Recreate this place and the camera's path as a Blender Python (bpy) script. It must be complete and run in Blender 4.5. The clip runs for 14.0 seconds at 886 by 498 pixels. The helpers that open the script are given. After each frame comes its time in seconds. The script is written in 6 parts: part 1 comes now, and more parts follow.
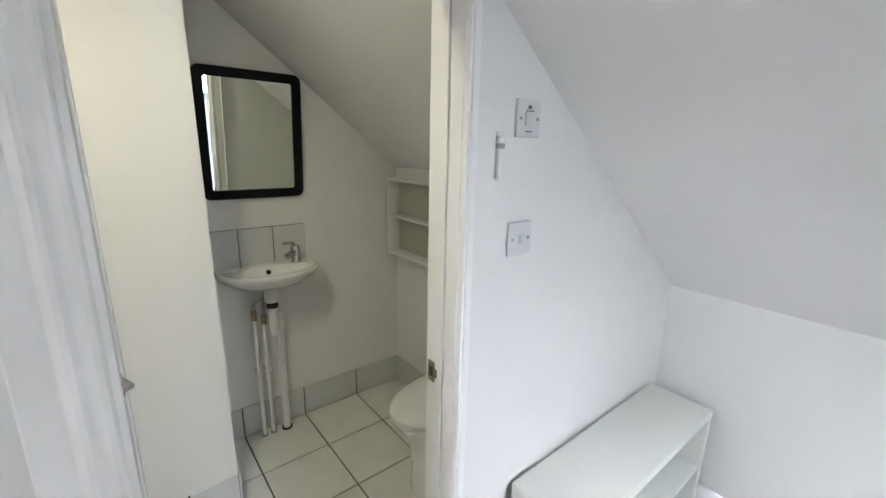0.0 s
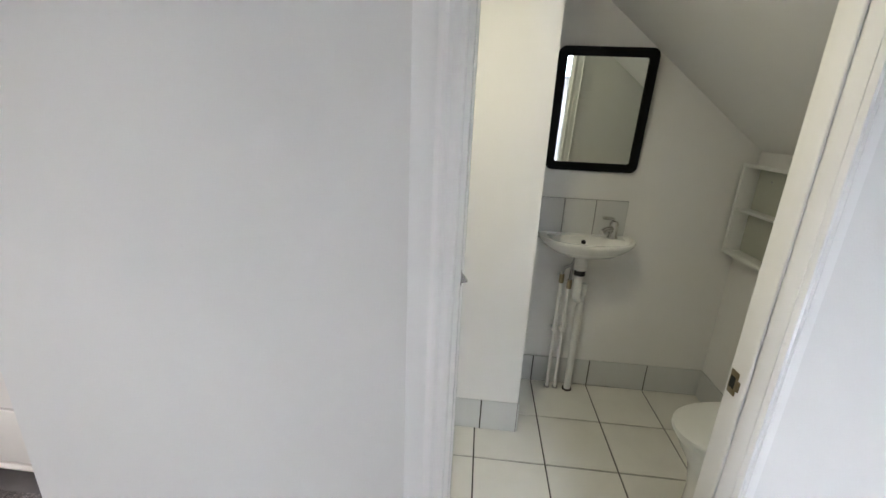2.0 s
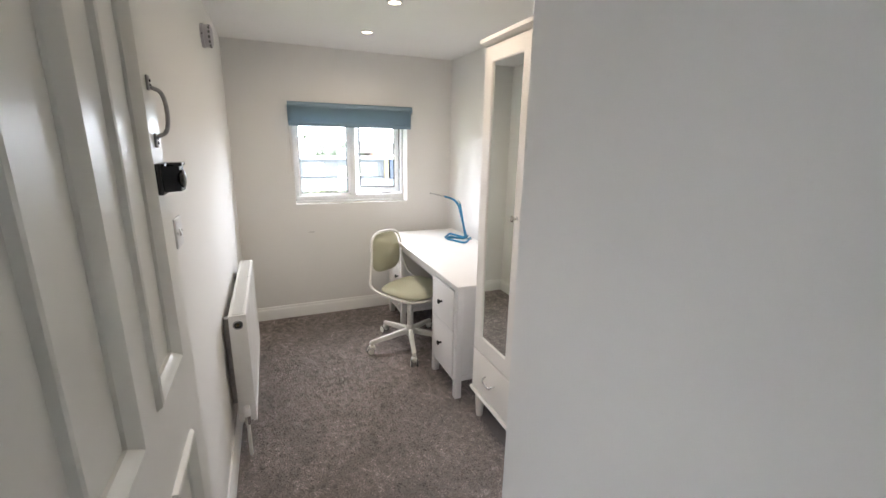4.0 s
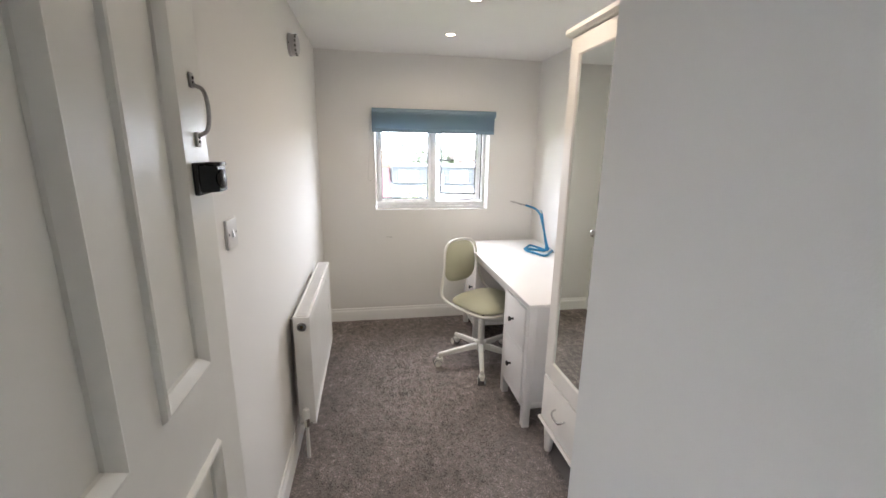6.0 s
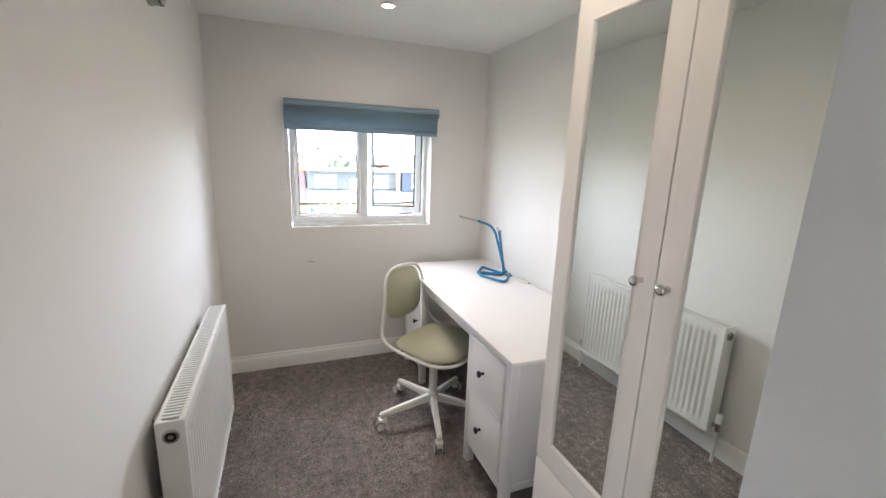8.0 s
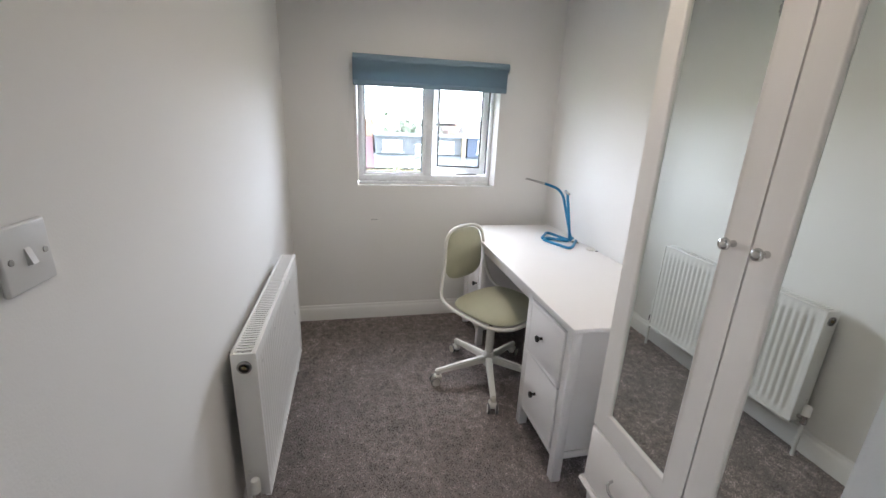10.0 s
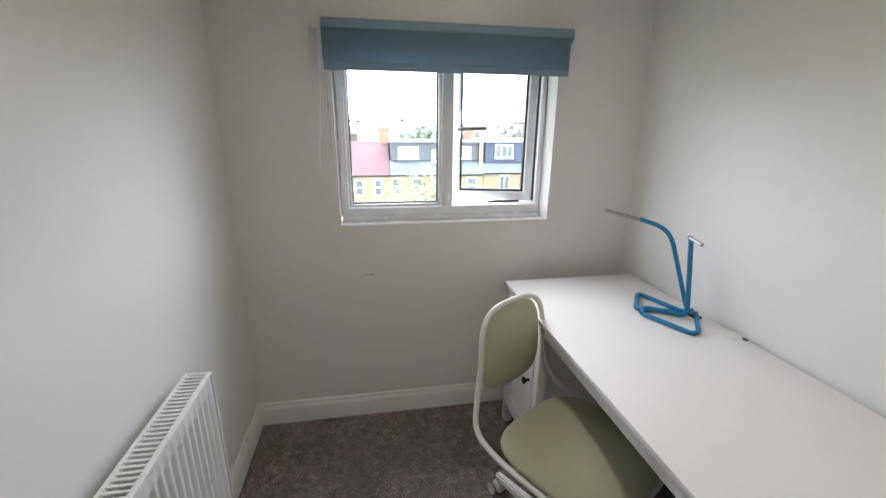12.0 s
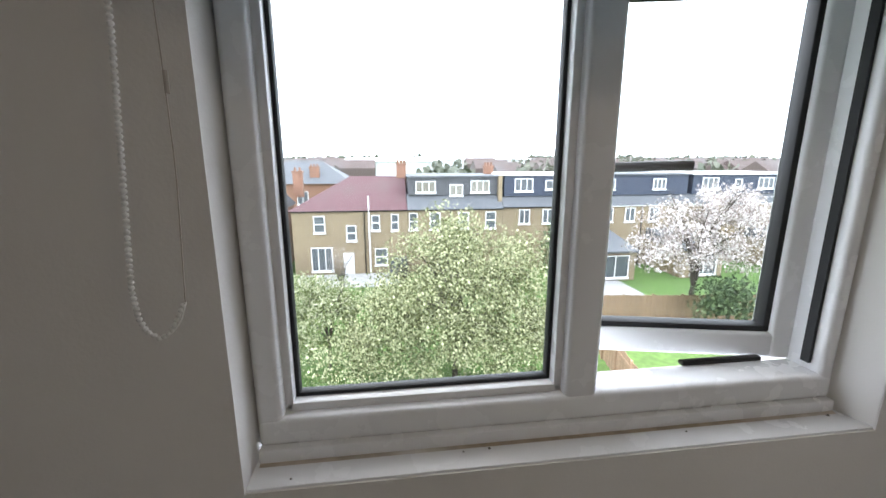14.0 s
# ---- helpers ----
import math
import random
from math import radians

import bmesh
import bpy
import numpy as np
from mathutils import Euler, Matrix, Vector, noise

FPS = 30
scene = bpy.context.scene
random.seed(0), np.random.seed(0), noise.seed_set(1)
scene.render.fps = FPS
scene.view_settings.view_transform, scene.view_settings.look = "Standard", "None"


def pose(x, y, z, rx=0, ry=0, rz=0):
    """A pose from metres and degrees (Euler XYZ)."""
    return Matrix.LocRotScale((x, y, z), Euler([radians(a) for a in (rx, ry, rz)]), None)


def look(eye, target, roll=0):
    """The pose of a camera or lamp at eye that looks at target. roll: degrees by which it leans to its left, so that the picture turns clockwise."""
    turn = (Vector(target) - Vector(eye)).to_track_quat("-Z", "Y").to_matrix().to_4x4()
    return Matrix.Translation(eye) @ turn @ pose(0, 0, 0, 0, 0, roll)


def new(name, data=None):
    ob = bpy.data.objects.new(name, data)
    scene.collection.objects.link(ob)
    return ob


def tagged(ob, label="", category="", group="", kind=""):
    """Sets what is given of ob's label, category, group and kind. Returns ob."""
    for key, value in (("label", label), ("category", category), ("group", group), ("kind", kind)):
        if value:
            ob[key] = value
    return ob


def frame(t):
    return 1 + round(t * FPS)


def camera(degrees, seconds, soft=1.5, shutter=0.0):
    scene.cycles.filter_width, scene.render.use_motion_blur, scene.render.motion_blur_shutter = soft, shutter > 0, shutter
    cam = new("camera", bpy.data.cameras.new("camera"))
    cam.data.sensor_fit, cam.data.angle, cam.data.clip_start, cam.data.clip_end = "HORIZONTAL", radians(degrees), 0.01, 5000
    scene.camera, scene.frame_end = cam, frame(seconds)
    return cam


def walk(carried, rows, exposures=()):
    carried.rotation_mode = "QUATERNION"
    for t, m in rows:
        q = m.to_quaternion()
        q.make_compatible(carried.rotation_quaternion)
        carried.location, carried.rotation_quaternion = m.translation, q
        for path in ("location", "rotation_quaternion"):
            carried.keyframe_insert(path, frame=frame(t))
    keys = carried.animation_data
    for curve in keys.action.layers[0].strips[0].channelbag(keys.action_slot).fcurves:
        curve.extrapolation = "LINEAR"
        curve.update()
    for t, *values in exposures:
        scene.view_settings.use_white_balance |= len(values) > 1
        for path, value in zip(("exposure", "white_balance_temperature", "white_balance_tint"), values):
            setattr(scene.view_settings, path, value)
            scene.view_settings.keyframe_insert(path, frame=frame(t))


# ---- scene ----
cam = camera(94.4, 14.0)
EXPOSURES = [(0, 2.36, 6260, 12), (1.5, 2.33, 6300, 12), (2.0, 2.27, 6350, 13), (3.0, 1.80, 6560, 11), (3.5, 1.74, 6560, 12), (4.0, 1.77, 6520, 12),
             (6.5, 1.72, 6500, 13), (7.2, 1.62, 6450, 13), (9.5, 1.40, 6170, 12), (10.5, 1.26, 6140, 12), (11.5, 0.98, 6140, 12), (12.5, 0.80, 6480, 10),
             (13, 0.80, 6580, 11), (13.5, 0.44, 6720, 12), (14, -0.15, 6480, 13)]
PATH = [
    (0, (0.274, 0.367, 1.505), (1.501, 1.87, 1.02), 1.3),
    (0.5, (0.232, 0.425, 1.524), (1.277, 2.081, 1.119), 1.1),
    (1, (0.198, 0.436, 1.503), (1.083, 2.166, 1.03), 1.7),
    (1.5, (0.222, 0.404, 1.486), (0.746, 2.25, 0.923), 2.6),
    (2, (0.278, 0.287, 1.464), (0.115, 2.187, 0.862), 2.6),
    (2.5, (0.304, 0.204, 1.446), (-0.546, 1.888, 0.783), 1.5),
    (3, (0.24, 0.238, 1.485), (-1.066, 1.565, 0.755), 0.4),
    (3.3, (0.203, 0.262, 1.464), (-1.29, 1.405, 0.783), 0.5),
    (3.5, (0.197, 0.296, 1.476), (-1.399, 1.318, 0.836), 0.7),
    (3.6, (0.183, 0.309, 1.481), (-1.456, 1.275, 0.864), 0.8),
    (4, (0.184, 0.354, 1.525), (-1.601, 1.106, 1.028), 1.1),
    (4.2, (0.198, 0.38, 1.539), (-1.644, 1.03, 1.113), 1.2),
    (6.3, (-0.015, 0.496, 1.504), (-1.929, 0.833, 1.03), 0.9),
    (6.5, (-0.109, 0.482, 1.507), (-2.017, 0.86, 1.045), 1.1),
    (7, (-0.286, 0.488, 1.494), (-2.177, 0.977, 1.065), 1.4),
    (7.2, (-0.363, 0.495, 1.501), (-2.241, 1.043, 1.086), 1.6),
    (9.3, (-0.633, 0.493, 1.48), (-2.393, 1.307, 0.992), 3.0),
    (9.5, (-0.608, 0.486, 1.463), (-2.398, 1.196, 0.923), 3.3),
    (10, (-0.595, 0.507, 1.449), (-2.456, 0.929, 0.853), 2.5),
    (10.5, (-0.743, 0.533, 1.448), (-2.637, 0.8, 0.862), 1.5),
    (11, (-1.039, 0.574, 1.457), (-2.929, 0.848, 0.862), 1.0),
    (11.5, (-1.332, 0.627, 1.425), (-3.21, 0.943, 0.816), 0.6),
    (12, (-1.631, 0.682, 1.436), (-3.516, 1.017, 0.859), 0.5),
    (12.5, (-1.953, 0.661, 1.424), (-3.858, 1.027, 0.936), 0.3),
    (13, (-2.311, 0.648, 1.443), (-4.224, 1.038, 1.011), -0.5),
    (13.5, (-2.676, 0.713, 1.451), (-4.6, 1.072, 1.04), -0.7),
    (14, (-2.983, 0.742, 1.433), (-4.919, 1.005, 1.007), -0.0),
]
walk(cam, [(t, look(eye, target, roll)) for t, eye, target, roll in PATH], EXPOSURES)

# ---- world, sun, lamps ----
world = bpy.data.worlds.new("sky")
scene.world = world
world.use_nodes = True
wn = world.node_tree.nodes
sky = wn.new("ShaderNodeTexSky")
sky.sky_type, sky.sun_disc = "NISHITA", False
sky.sun_elevation, sky.sun_rotation = radians(46), radians(260)
sky.air_density, sky.dust_density, sky.ozone_density = 1.0, 4.0, 1.0
mix_sky = wn.new("ShaderNodeMix")
mix_sky.data_type = "RGBA"
mix_sky.inputs["Factor"].default_value = 0.5
mix_sky.inputs["B"].default_value = (93.0, 100.0, 112.0, 1)
world.node_tree.links.new(sky.outputs[0], mix_sky.inputs["A"])
world.node_tree.links.new(mix_sky.outputs["Result"], wn["Background"].inputs["Color"])
wn["Background"].inputs["Strength"].default_value = 0.15

sun_data = bpy.data.lights.new("sun", "SUN")
sun_data.energy, sun_data.angle, sun_data.color = 0.8, radians(40), (1, 0.97, 0.92)
sun = new("sun", sun_data)
sun.matrix_world = look((-20, -3.5, 21), (0, 0, 0))

# daylight in the roof window over the landing
roof_data = bpy.data.lights.new("roof_window_daylight", "AREA")
roof_data.shape, roof_data.size, roof_data.size_y = "RECTANGLE", 0.64, 0.66
roof_data.energy, roof_data.color = 2.6, (0.70, 0.85, 1.0)
roof = new("roof_window_daylight", roof_data)
roof.matrix_world = look((1.26, -0.78, 1.66), (1.26, -0.23, 0.83))

# guides the sky's own light in through the window opening
day_data = bpy.data.lights.new("window_opening", "AREA")
day_data.shape, day_data.size, day_data.size_y = "RECTANGLE", 0.98, 0.8
day_data.cycles.is_portal = True
day = new("window_opening", day_data)
day.matrix_world = look((-3.73, 1.033, 1.39), (0, 1.033, 1.39))


def spot_lamp(name, x, y, z, watts, colour, size=150):
    data = bpy.data.lights.new(name, "SPOT")
    data.energy, data.color, data.spot_size, data.spot_blend, data.shadow_soft_size = watts, colour, radians(size), 1.0, 0.03
    ob = new(name, data)
    ob.matrix_world = look((x, y, z), (x, y + 0.001, 0))
    return ob


WARM = (1.0, 0.86, 0.70)
DOWNLIGHTS = [(-2.84, 1.04), (-2.17, 1.04), (-1.50, 1.02)]
for dx, dy in DOWNLIGHTS:
    spot_lamp("downlight_lamp", dx, dy, 2.235, 4.6, WARM, 172)
spot_lamp("wc_lamp", 0.20, 1.33, 2.235, 5.4, (1.0, 0.96, 0.72), 165)

# ---- materials ----
MATS = {}


def mat(name, colour, rough=0.6, metal=0.0, grain=0.0, grain_size=40.0, stain=0.0, stain_size=2.0, bump=0.0, bump_size=60.0,
        vary=0.0, coat=0.0, sheen=0.0, stain_colour=None):
    """A surface with fine grain, broad stains and relief, all in metres."""
    m = bpy.data.materials.new(name)
    m.use_nodes = True
    nt = m.node_tree
    nodes, link = nt.nodes, nt.links.new
    bs = nodes["Principled BSDF"]
    bs.inputs["Roughness"].default_value = rough
    bs.inputs["Metallic"].default_value = metal
    bs.inputs["Coat Weight"].default_value = coat
    bs.inputs["Sheen Weight"].default_value = sheen
    tc = nodes.new("ShaderNodeNewGeometry")
    pos = tc.outputs["Position"]
    rgb = nodes.new("ShaderNodeRGB")
    rgb.outputs[0].default_value = (*colour, 1)
    out = rgb.outputs[0]

    def noise_tex(scale, detail=4.0):
        n = nodes.new("ShaderNodeTexNoise")
        n.inputs["Scale"].default_value = scale
        n.inputs["Detail"].default_value = detail
        link(pos, n.inputs["Vector"])
        return n.outputs["Fac"]

    def blend(kind, fac, a, b):
        x = nodes.new("ShaderNodeMix")
        x.data_type, x.blend_type = "RGBA", kind
        if isinstance(fac, float):
            x.inputs["Factor"].default_value = fac
        else:
            link(fac, x.inputs["Factor"])
        link(a, x.inputs["A"])
        if isinstance(b, tuple):
            x.inputs["B"].default_value = (*b, 1)
        else:
            link(b, x.inputs["B"])
        return x.outputs["Result"]

    def ramp(fac, lo, hi):
        r = nodes.new("ShaderNodeMapRange")
        r.inputs["From Min"].default_value, r.inputs["From Max"].default_value = lo, hi
        link(fac, r.inputs["Value"])
        return r.outputs["Result"]

    if grain:
        g = nodes.new("ShaderNodeMath")
        g.operation = "MULTIPLY"
        link(ramp(noise_tex(grain_size), 0.35, 0.65), g.inputs[0])
        g.inputs[1].default_value = grain
        out = blend("MIX", g.outputs[0], out, tuple(c * 0.35 for c in colour))
    if stain:
        g = nodes.new("ShaderNodeMath")
        g.operation = "MULTIPLY"
        link(ramp(noise_tex(stain_size, 6.0), 0.45, 0.72), g.inputs[0])
        g.inputs[1].default_value = stain
        out = blend("MIX", g.outputs[0], out, stain_colour or tuple(c * 0.6 for c in colour))
        r = nodes.new("ShaderNodeMapRange")
        r.inputs["To Min"].default_value, r.inputs["To Max"].default_value = max(0.02, rough - 0.08), min(1, rough + 0.1)
        link(noise_tex(stain_size * 3), r.inputs["Value"])
        link(r.outputs["Result"], bs.inputs["Roughness"])
    if vary:
        oi = nodes.new("ShaderNodeObjectInfo")
        r = nodes.new("ShaderNodeMapRange")
        r.inputs["To Min"].default_value, r.inputs["To Max"].default_value = 1 - vary, 1 + vary
        link(oi.outputs["Random"], r.inputs["Value"])
        hsv = nodes.new("ShaderNodeHueSaturation")
        link(out, hsv.inputs["Color"])
        link(r.outputs["Result"], hsv.inputs["Value"])
        out = hsv.outputs["Color"]
    link(out, bs.inputs["Base Color"])
    if bump:
        b = nodes.new("ShaderNodeBump")
        b.inputs["Strength"].default_value = min(1.0, bump)
        b.inputs["Distance"].default_value = 0.003
        link(noise_tex(bump_size, 3.0), b.inputs["Height"])
        link(b.outputs["Normal"], bs.inputs["Normal"])
    MATS[name] = m
    return m


PAINT = mat("wall_paint", (0.78, 0.765, 0.735), 0.75, stain=0.12, stain_size=1.3, bump=0.12, bump_size=220, stain_colour=(0.70, 0.68, 0.64))
CEIL = mat("ceiling_paint", (0.82, 0.81, 0.79), 0.85, bump=0.1, bump_size=180, stain=0.08)
GLOSS = mat("gloss_white_paint", (0.86, 0.85, 0.825), 0.30, stain=0.05, stain_size=2, bump=0.05, bump_size=90, coat=0.2)
DOORP = mat("door_paint", (0.72, 0.71, 0.66), 0.28, grain=0.02, grain_size=30)
CARPET = mat("carpet", (0.20, 0.169, 0.157), 0.95, grain=0.12, grain_size=75, stain=0.5, stain_size=7, bump=0.3, bump_size=150, sheen=0.25,
             stain_colour=(0.14, 0.118, 0.11))
TILE = mat("floor_tile", (0.74, 0.72, 0.66), 0.22, stain=0.15, stain_size=6, vary=0.03)
STILE = mat("skirting_tile", (0.62, 0.62, 0.60), 0.18, stain=0.1, stain_size=5, vary=0.03)
BACKING = mat("grey_green_board", (0.46, 0.465, 0.385), 0.5, stain=0.15, stain_size=4)
BENCHP = mat("cream_laminate", (0.75, 0.745, 0.685), 0.35, stain=0.05, stain_size=3, bump=0.03, bump_size=60)
GROUT = mat("dark_grout", (0.045, 0.035, 0.028), 0.9, grain=0.4, grain_size=200)
LACQ = mat("white_lacquer", (0.80, 0.775, 0.755), 0.35, stain=0.05, stain_size=3, bump=0.03, bump_size=60)
LACQW = mat("wardrobe_lacquer", (0.80, 0.755, 0.70), 0.33, stain=0.12, stain_size=3, bump=0.03, bump_size=60)
RADI = mat("radiator_enamel", (0.82, 0.81, 0.78), 0.3, stain=0.1, stain_size=4)
# near-black that paints the shade inside gaps and holes
INNER_SHADE = mat("painted_inner_shade", (0.03, 0.028, 0.026), 0.8)
KNOB = mat("dark_knob", (0.02, 0.018, 0.017), 0.35, metal=0.6, grain=0.2)
CHROME = mat("chrome", (0.62, 0.61, 0.59), 0.14, metal=1.0, stain=0.2, stain_size=30)
STEEL = mat("steel", (0.42, 0.41, 0.40), 0.32, metal=1.0, grain=0.3, grain_size=90)
UPVC = mat("upvc", (0.86, 0.87, 0.88), 0.25, stain=0.05, stain_size=5)
GASKET = mat("rubber_gasket", (0.015, 0.016, 0.018), 0.6)
BLIND = mat("blue_blind", (0.225, 0.315, 0.385), 0.8, grain=0.25, grain_size=600, bump=0.3, bump_size=500, stain=0.1)
FABRIC = mat("green_fabric", (0.52, 0.515, 0.365), 0.85, grain=0.25, grain_size=700, bump=0.4, bump_size=650, stain=0.2, stain_size=8, sheen=0.2)
FRAMEW = mat("chair_frame_paint", (0.78, 0.76, 0.70), 0.35, stain=0.1)
BLUE = mat("blue_lamp_tube", (0.006, 0.185, 0.37), 0.38, grain=0.15, grain_size=200)
BLACKP = mat("black_plastic", (0.007, 0.007, 0.008), 0.2, grain=0.2)
GREYP = mat("grey_rubber", (0.14, 0.14, 0.14), 0.6)
PLATE = mat("white_plastic_plate", (0.66, 0.66, 0.65), 0.35, stain=0.1)
ALARM = mat("aged_grey_plastic", (0.46, 0.44, 0.46), 0.45, stain=0.15)
PLAST = mat("white_plastic", (0.78, 0.78, 0.75), 0.35, stain=0.1)
BRASS = mat("aged_brass", (0.30, 0.24, 0.15), 0.4, metal=1.0, stain=0.3, stain_size=40)
CERAM = mat("white_ceramic", (0.84, 0.83, 0.79), 0.08, coat=0.3)
BLKFR = mat("black_mirror_frame", (0.005, 0.005, 0.005), 0.6, bump=0.1)
BLKFR.node_tree.nodes["Principled BSDF"].inputs["Specular IOR Level"].default_value = 0.12
SEALANT = mat("stained_sealant", (0.52, 0.43, 0.33), 0.6, grain=0.5, grain_size=25, stain=1.0, stain_size=7, stain_colour=(0.76, 0.74, 0.70))
# darker than the white front strand
CORD = mat("dull_brown_cord", (0.42, 0.38, 0.33), 0.7)
MARK = mat("grey_scuff", (0.20, 0.19, 0.175), 0.9)

MIRROR = bpy.data.materials.new("mirror_glass")
MIRROR.use_nodes = True
mb = MIRROR.node_tree.nodes["Principled BSDF"]
mb.inputs["Base Color"].default_value = (0.86, 0.90, 0.87, 1)
mb.inputs["Metallic"].default_value, mb.inputs["Roughness"].default_value = 1.0, 0.015

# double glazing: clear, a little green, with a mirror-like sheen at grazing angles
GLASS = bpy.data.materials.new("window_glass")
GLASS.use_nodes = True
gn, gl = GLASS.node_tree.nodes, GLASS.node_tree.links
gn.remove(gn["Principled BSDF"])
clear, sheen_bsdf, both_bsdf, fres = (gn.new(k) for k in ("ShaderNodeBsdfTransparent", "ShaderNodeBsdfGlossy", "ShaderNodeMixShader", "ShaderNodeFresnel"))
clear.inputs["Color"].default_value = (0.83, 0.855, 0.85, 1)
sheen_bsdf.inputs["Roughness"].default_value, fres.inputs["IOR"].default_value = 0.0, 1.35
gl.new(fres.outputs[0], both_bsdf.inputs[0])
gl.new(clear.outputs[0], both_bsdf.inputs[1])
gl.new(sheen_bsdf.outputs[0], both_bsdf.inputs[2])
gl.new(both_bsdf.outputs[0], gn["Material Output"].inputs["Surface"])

LAMPGLOW = bpy.data.materials.new("downlight_glow")
LAMPGLOW.use_nodes = True
lb = LAMPGLOW.node_tree.nodes["Principled BSDF"]
lb.inputs["Emission Color"].default_value = (1.0, 0.85, 0.6, 1)
lb.inputs["Emission Strength"].default_value = 6.0


# ---- mesh helpers ----
def box(bm, lo, hi, bevel=0.0, segs=2):
    """A box between two corners, with rounded edges, added to bm."""
    c = [(a + b) / 2 for a, b in zip(lo, hi)]
    d = [abs(b - a) for a, b in zip(lo, hi)]
    made = bmesh.ops.create_cube(bm, size=1.0, matrix=Matrix.Translation(c) @ Matrix.Diagonal((*d, 1)))
    if bevel:
        edges = {e for v in made["verts"] for e in v.link_edges}
        bmesh.ops.bevel(bm, geom=list(edges), offset=min(bevel, min(d) * 0.45), segments=segs, profile=0.5, affect="EDGES")
    return bm


def bx(lo, hi, bevel=0.0, segs=2):
    return box(bmesh.new(), lo, hi, bevel, segs)


def cyl(bm, a, b, r, r2=None, n=20):
    """A capped cylinder or cone from a to b, added to bm."""
    a, b = Vector(a), Vector(b)
    m = Matrix.Translation((a + b) / 2) @ (b - a).to_track_quat("Z", "Y").to_matrix().to_4x4()
    bmesh.ops.create_cone(bm, cap_ends=True, segments=n, radius1=r, radius2=r if r2 is None else r2, depth=(b - a).length, matrix=m)
    return bm


def cy(a, b, r, r2=None, n=20):
    return cyl(bmesh.new(), a, b, r, r2, n)


def lathe(bm, profile, m=None, n=24):
    """Turns (radius, height) pairs round z, added to bm at m."""
    m = m or Matrix.Identity(4)
    rings = []
    for r, z in profile:
        if r < 1e-5:
            rings.append([bm.verts.new(m @ Vector((0, 0, z)))])
        else:
            rings.append([bm.verts.new(m @ Vector((r * math.cos(2 * math.pi * k / n), r * math.sin(2 * math.pi * k / n), z))) for k in range(n)])
    for p, q in zip(rings, rings[1:]):
        for k in range(n):
            f = [p[k % len(p)], p[(k + 1) % len(p)], q[(k + 1) % len(q)], q[k % len(q)]]
            f = list(dict.fromkeys(f))
            if len(f) > 2:
                bm.faces.new(f)
    return bm


def tube(bm, points, r, n=10, closed=False, rounding=0.0):
    """A round bar along points, with its corners rounded, added to bm."""
    pts = [Vector(p) for p in points]
    if rounding:
        out, count = [], len(pts)
        for i, p in enumerate(pts):
            if not closed and i in (0, count - 1):
                out.append(p)
                continue
            a, b = pts[i - 1], pts[(i + 1) % count]
            ra = min(rounding, (a - p).length * 0.45)
            rb = min(rounding, (b - p).length * 0.45)
            s, e = p + (a - p).normalized() * ra, p + (b - p).normalized() * rb
            for k in range(7):
                t = k / 6
                out.append(s * (1 - t) ** 2 + p * 2 * t * (1 - t) + e * t * t)
        pts = out
    rings, up = [], None
    count = len(pts)
    for i, p in enumerate(pts):
        a = pts[i - 1] if (i or closed) else p
        b = pts[(i + 1) % count] if (i < count - 1 or closed) else p
        d = (b - a).normalized()
        if up is None:
            up = d.orthogonal().normalized()
        up = (up - d * up.dot(d)).normalized()
        side = d.cross(up)
        rings.append([bm.verts.new(p + r * (math.cos(2 * math.pi * k / n) * up + math.sin(2 * math.pi * k / n) * side)) for k in range(n)])
    pairs = list(zip(rings, rings[1:])) + ([(rings[-1], rings[0])] if closed else [])
    for p, q in pairs:
        for k in range(n):
            bm.faces.new([p[k], p[(k + 1) % n], q[(k + 1) % n], q[k]])
    if not closed:
        bm.faces.new(rings[0][::-1])
        bm.faces.new(rings[-1])
    return bm


def prism(bm, outline, axis, lo, hi):
    """Extrudes a 2D outline along an axis ('x': outline in y, z; 'y': x, z; 'z': x, y), added to bm."""
    def at(u, v, w):
        return {"x": (w, u, v), "y": (u, w, v), "z": (u, v, w)}[axis]
    a = [bm.verts.new(at(u, v, lo)) for u, v in outline]
    b = [bm.verts.new(at(u, v, hi)) for u, v in outline]
    n = len(outline)
    bm.faces.new(a[::-1])
    bm.faces.new(b)
    for k in range(n):
        bm.faces.new([a[k], a[(k + 1) % n], b[(k + 1) % n], b[k]])
    return bm


def slab(bm, axis, lo, hi, us, zs, solid):
    """A wall slab square to an axis, of the cells between the cuts us and zs for which solid(u, z) holds."""
    def at(w, u, z):
        return (w, u, z) if axis == "x" else (u, w, z)
    verts = {}

    def v(w, u, z):
        key = (w, u, z)
        if key not in verts:
            verts[key] = bm.verts.new(at(w, u, z))
        return verts[key]
    cells = {(i, j) for i in range(len(us) - 1) for j in range(len(zs) - 1) if solid((us[i] + us[i + 1]) / 2, (zs[j] + zs[j + 1]) / 2)}
    for i, j in cells:
        u0, u1, z0, z1 = us[i], us[i + 1], zs[j], zs[j + 1]
        for w in (lo, hi):
            bm.faces.new([v(w, u0, z0), v(w, u1, z0), v(w, u1, z1), v(w, u0, z1)])
        for (di, dj), (p, q) in {(-1, 0): ((u0, z0), (u0, z1)), (1, 0): ((u1, z0), (u1, z1)), (0, -1): ((u0, z0), (u1, z0)), (0, 1): ((u0, z1), (u1, z1))}.items():
            if (i + di, j + dj) not in cells:
                bm.faces.new([v(lo, *p), v(lo, *q), v(hi, *q), v(hi, *p)])
    return bm


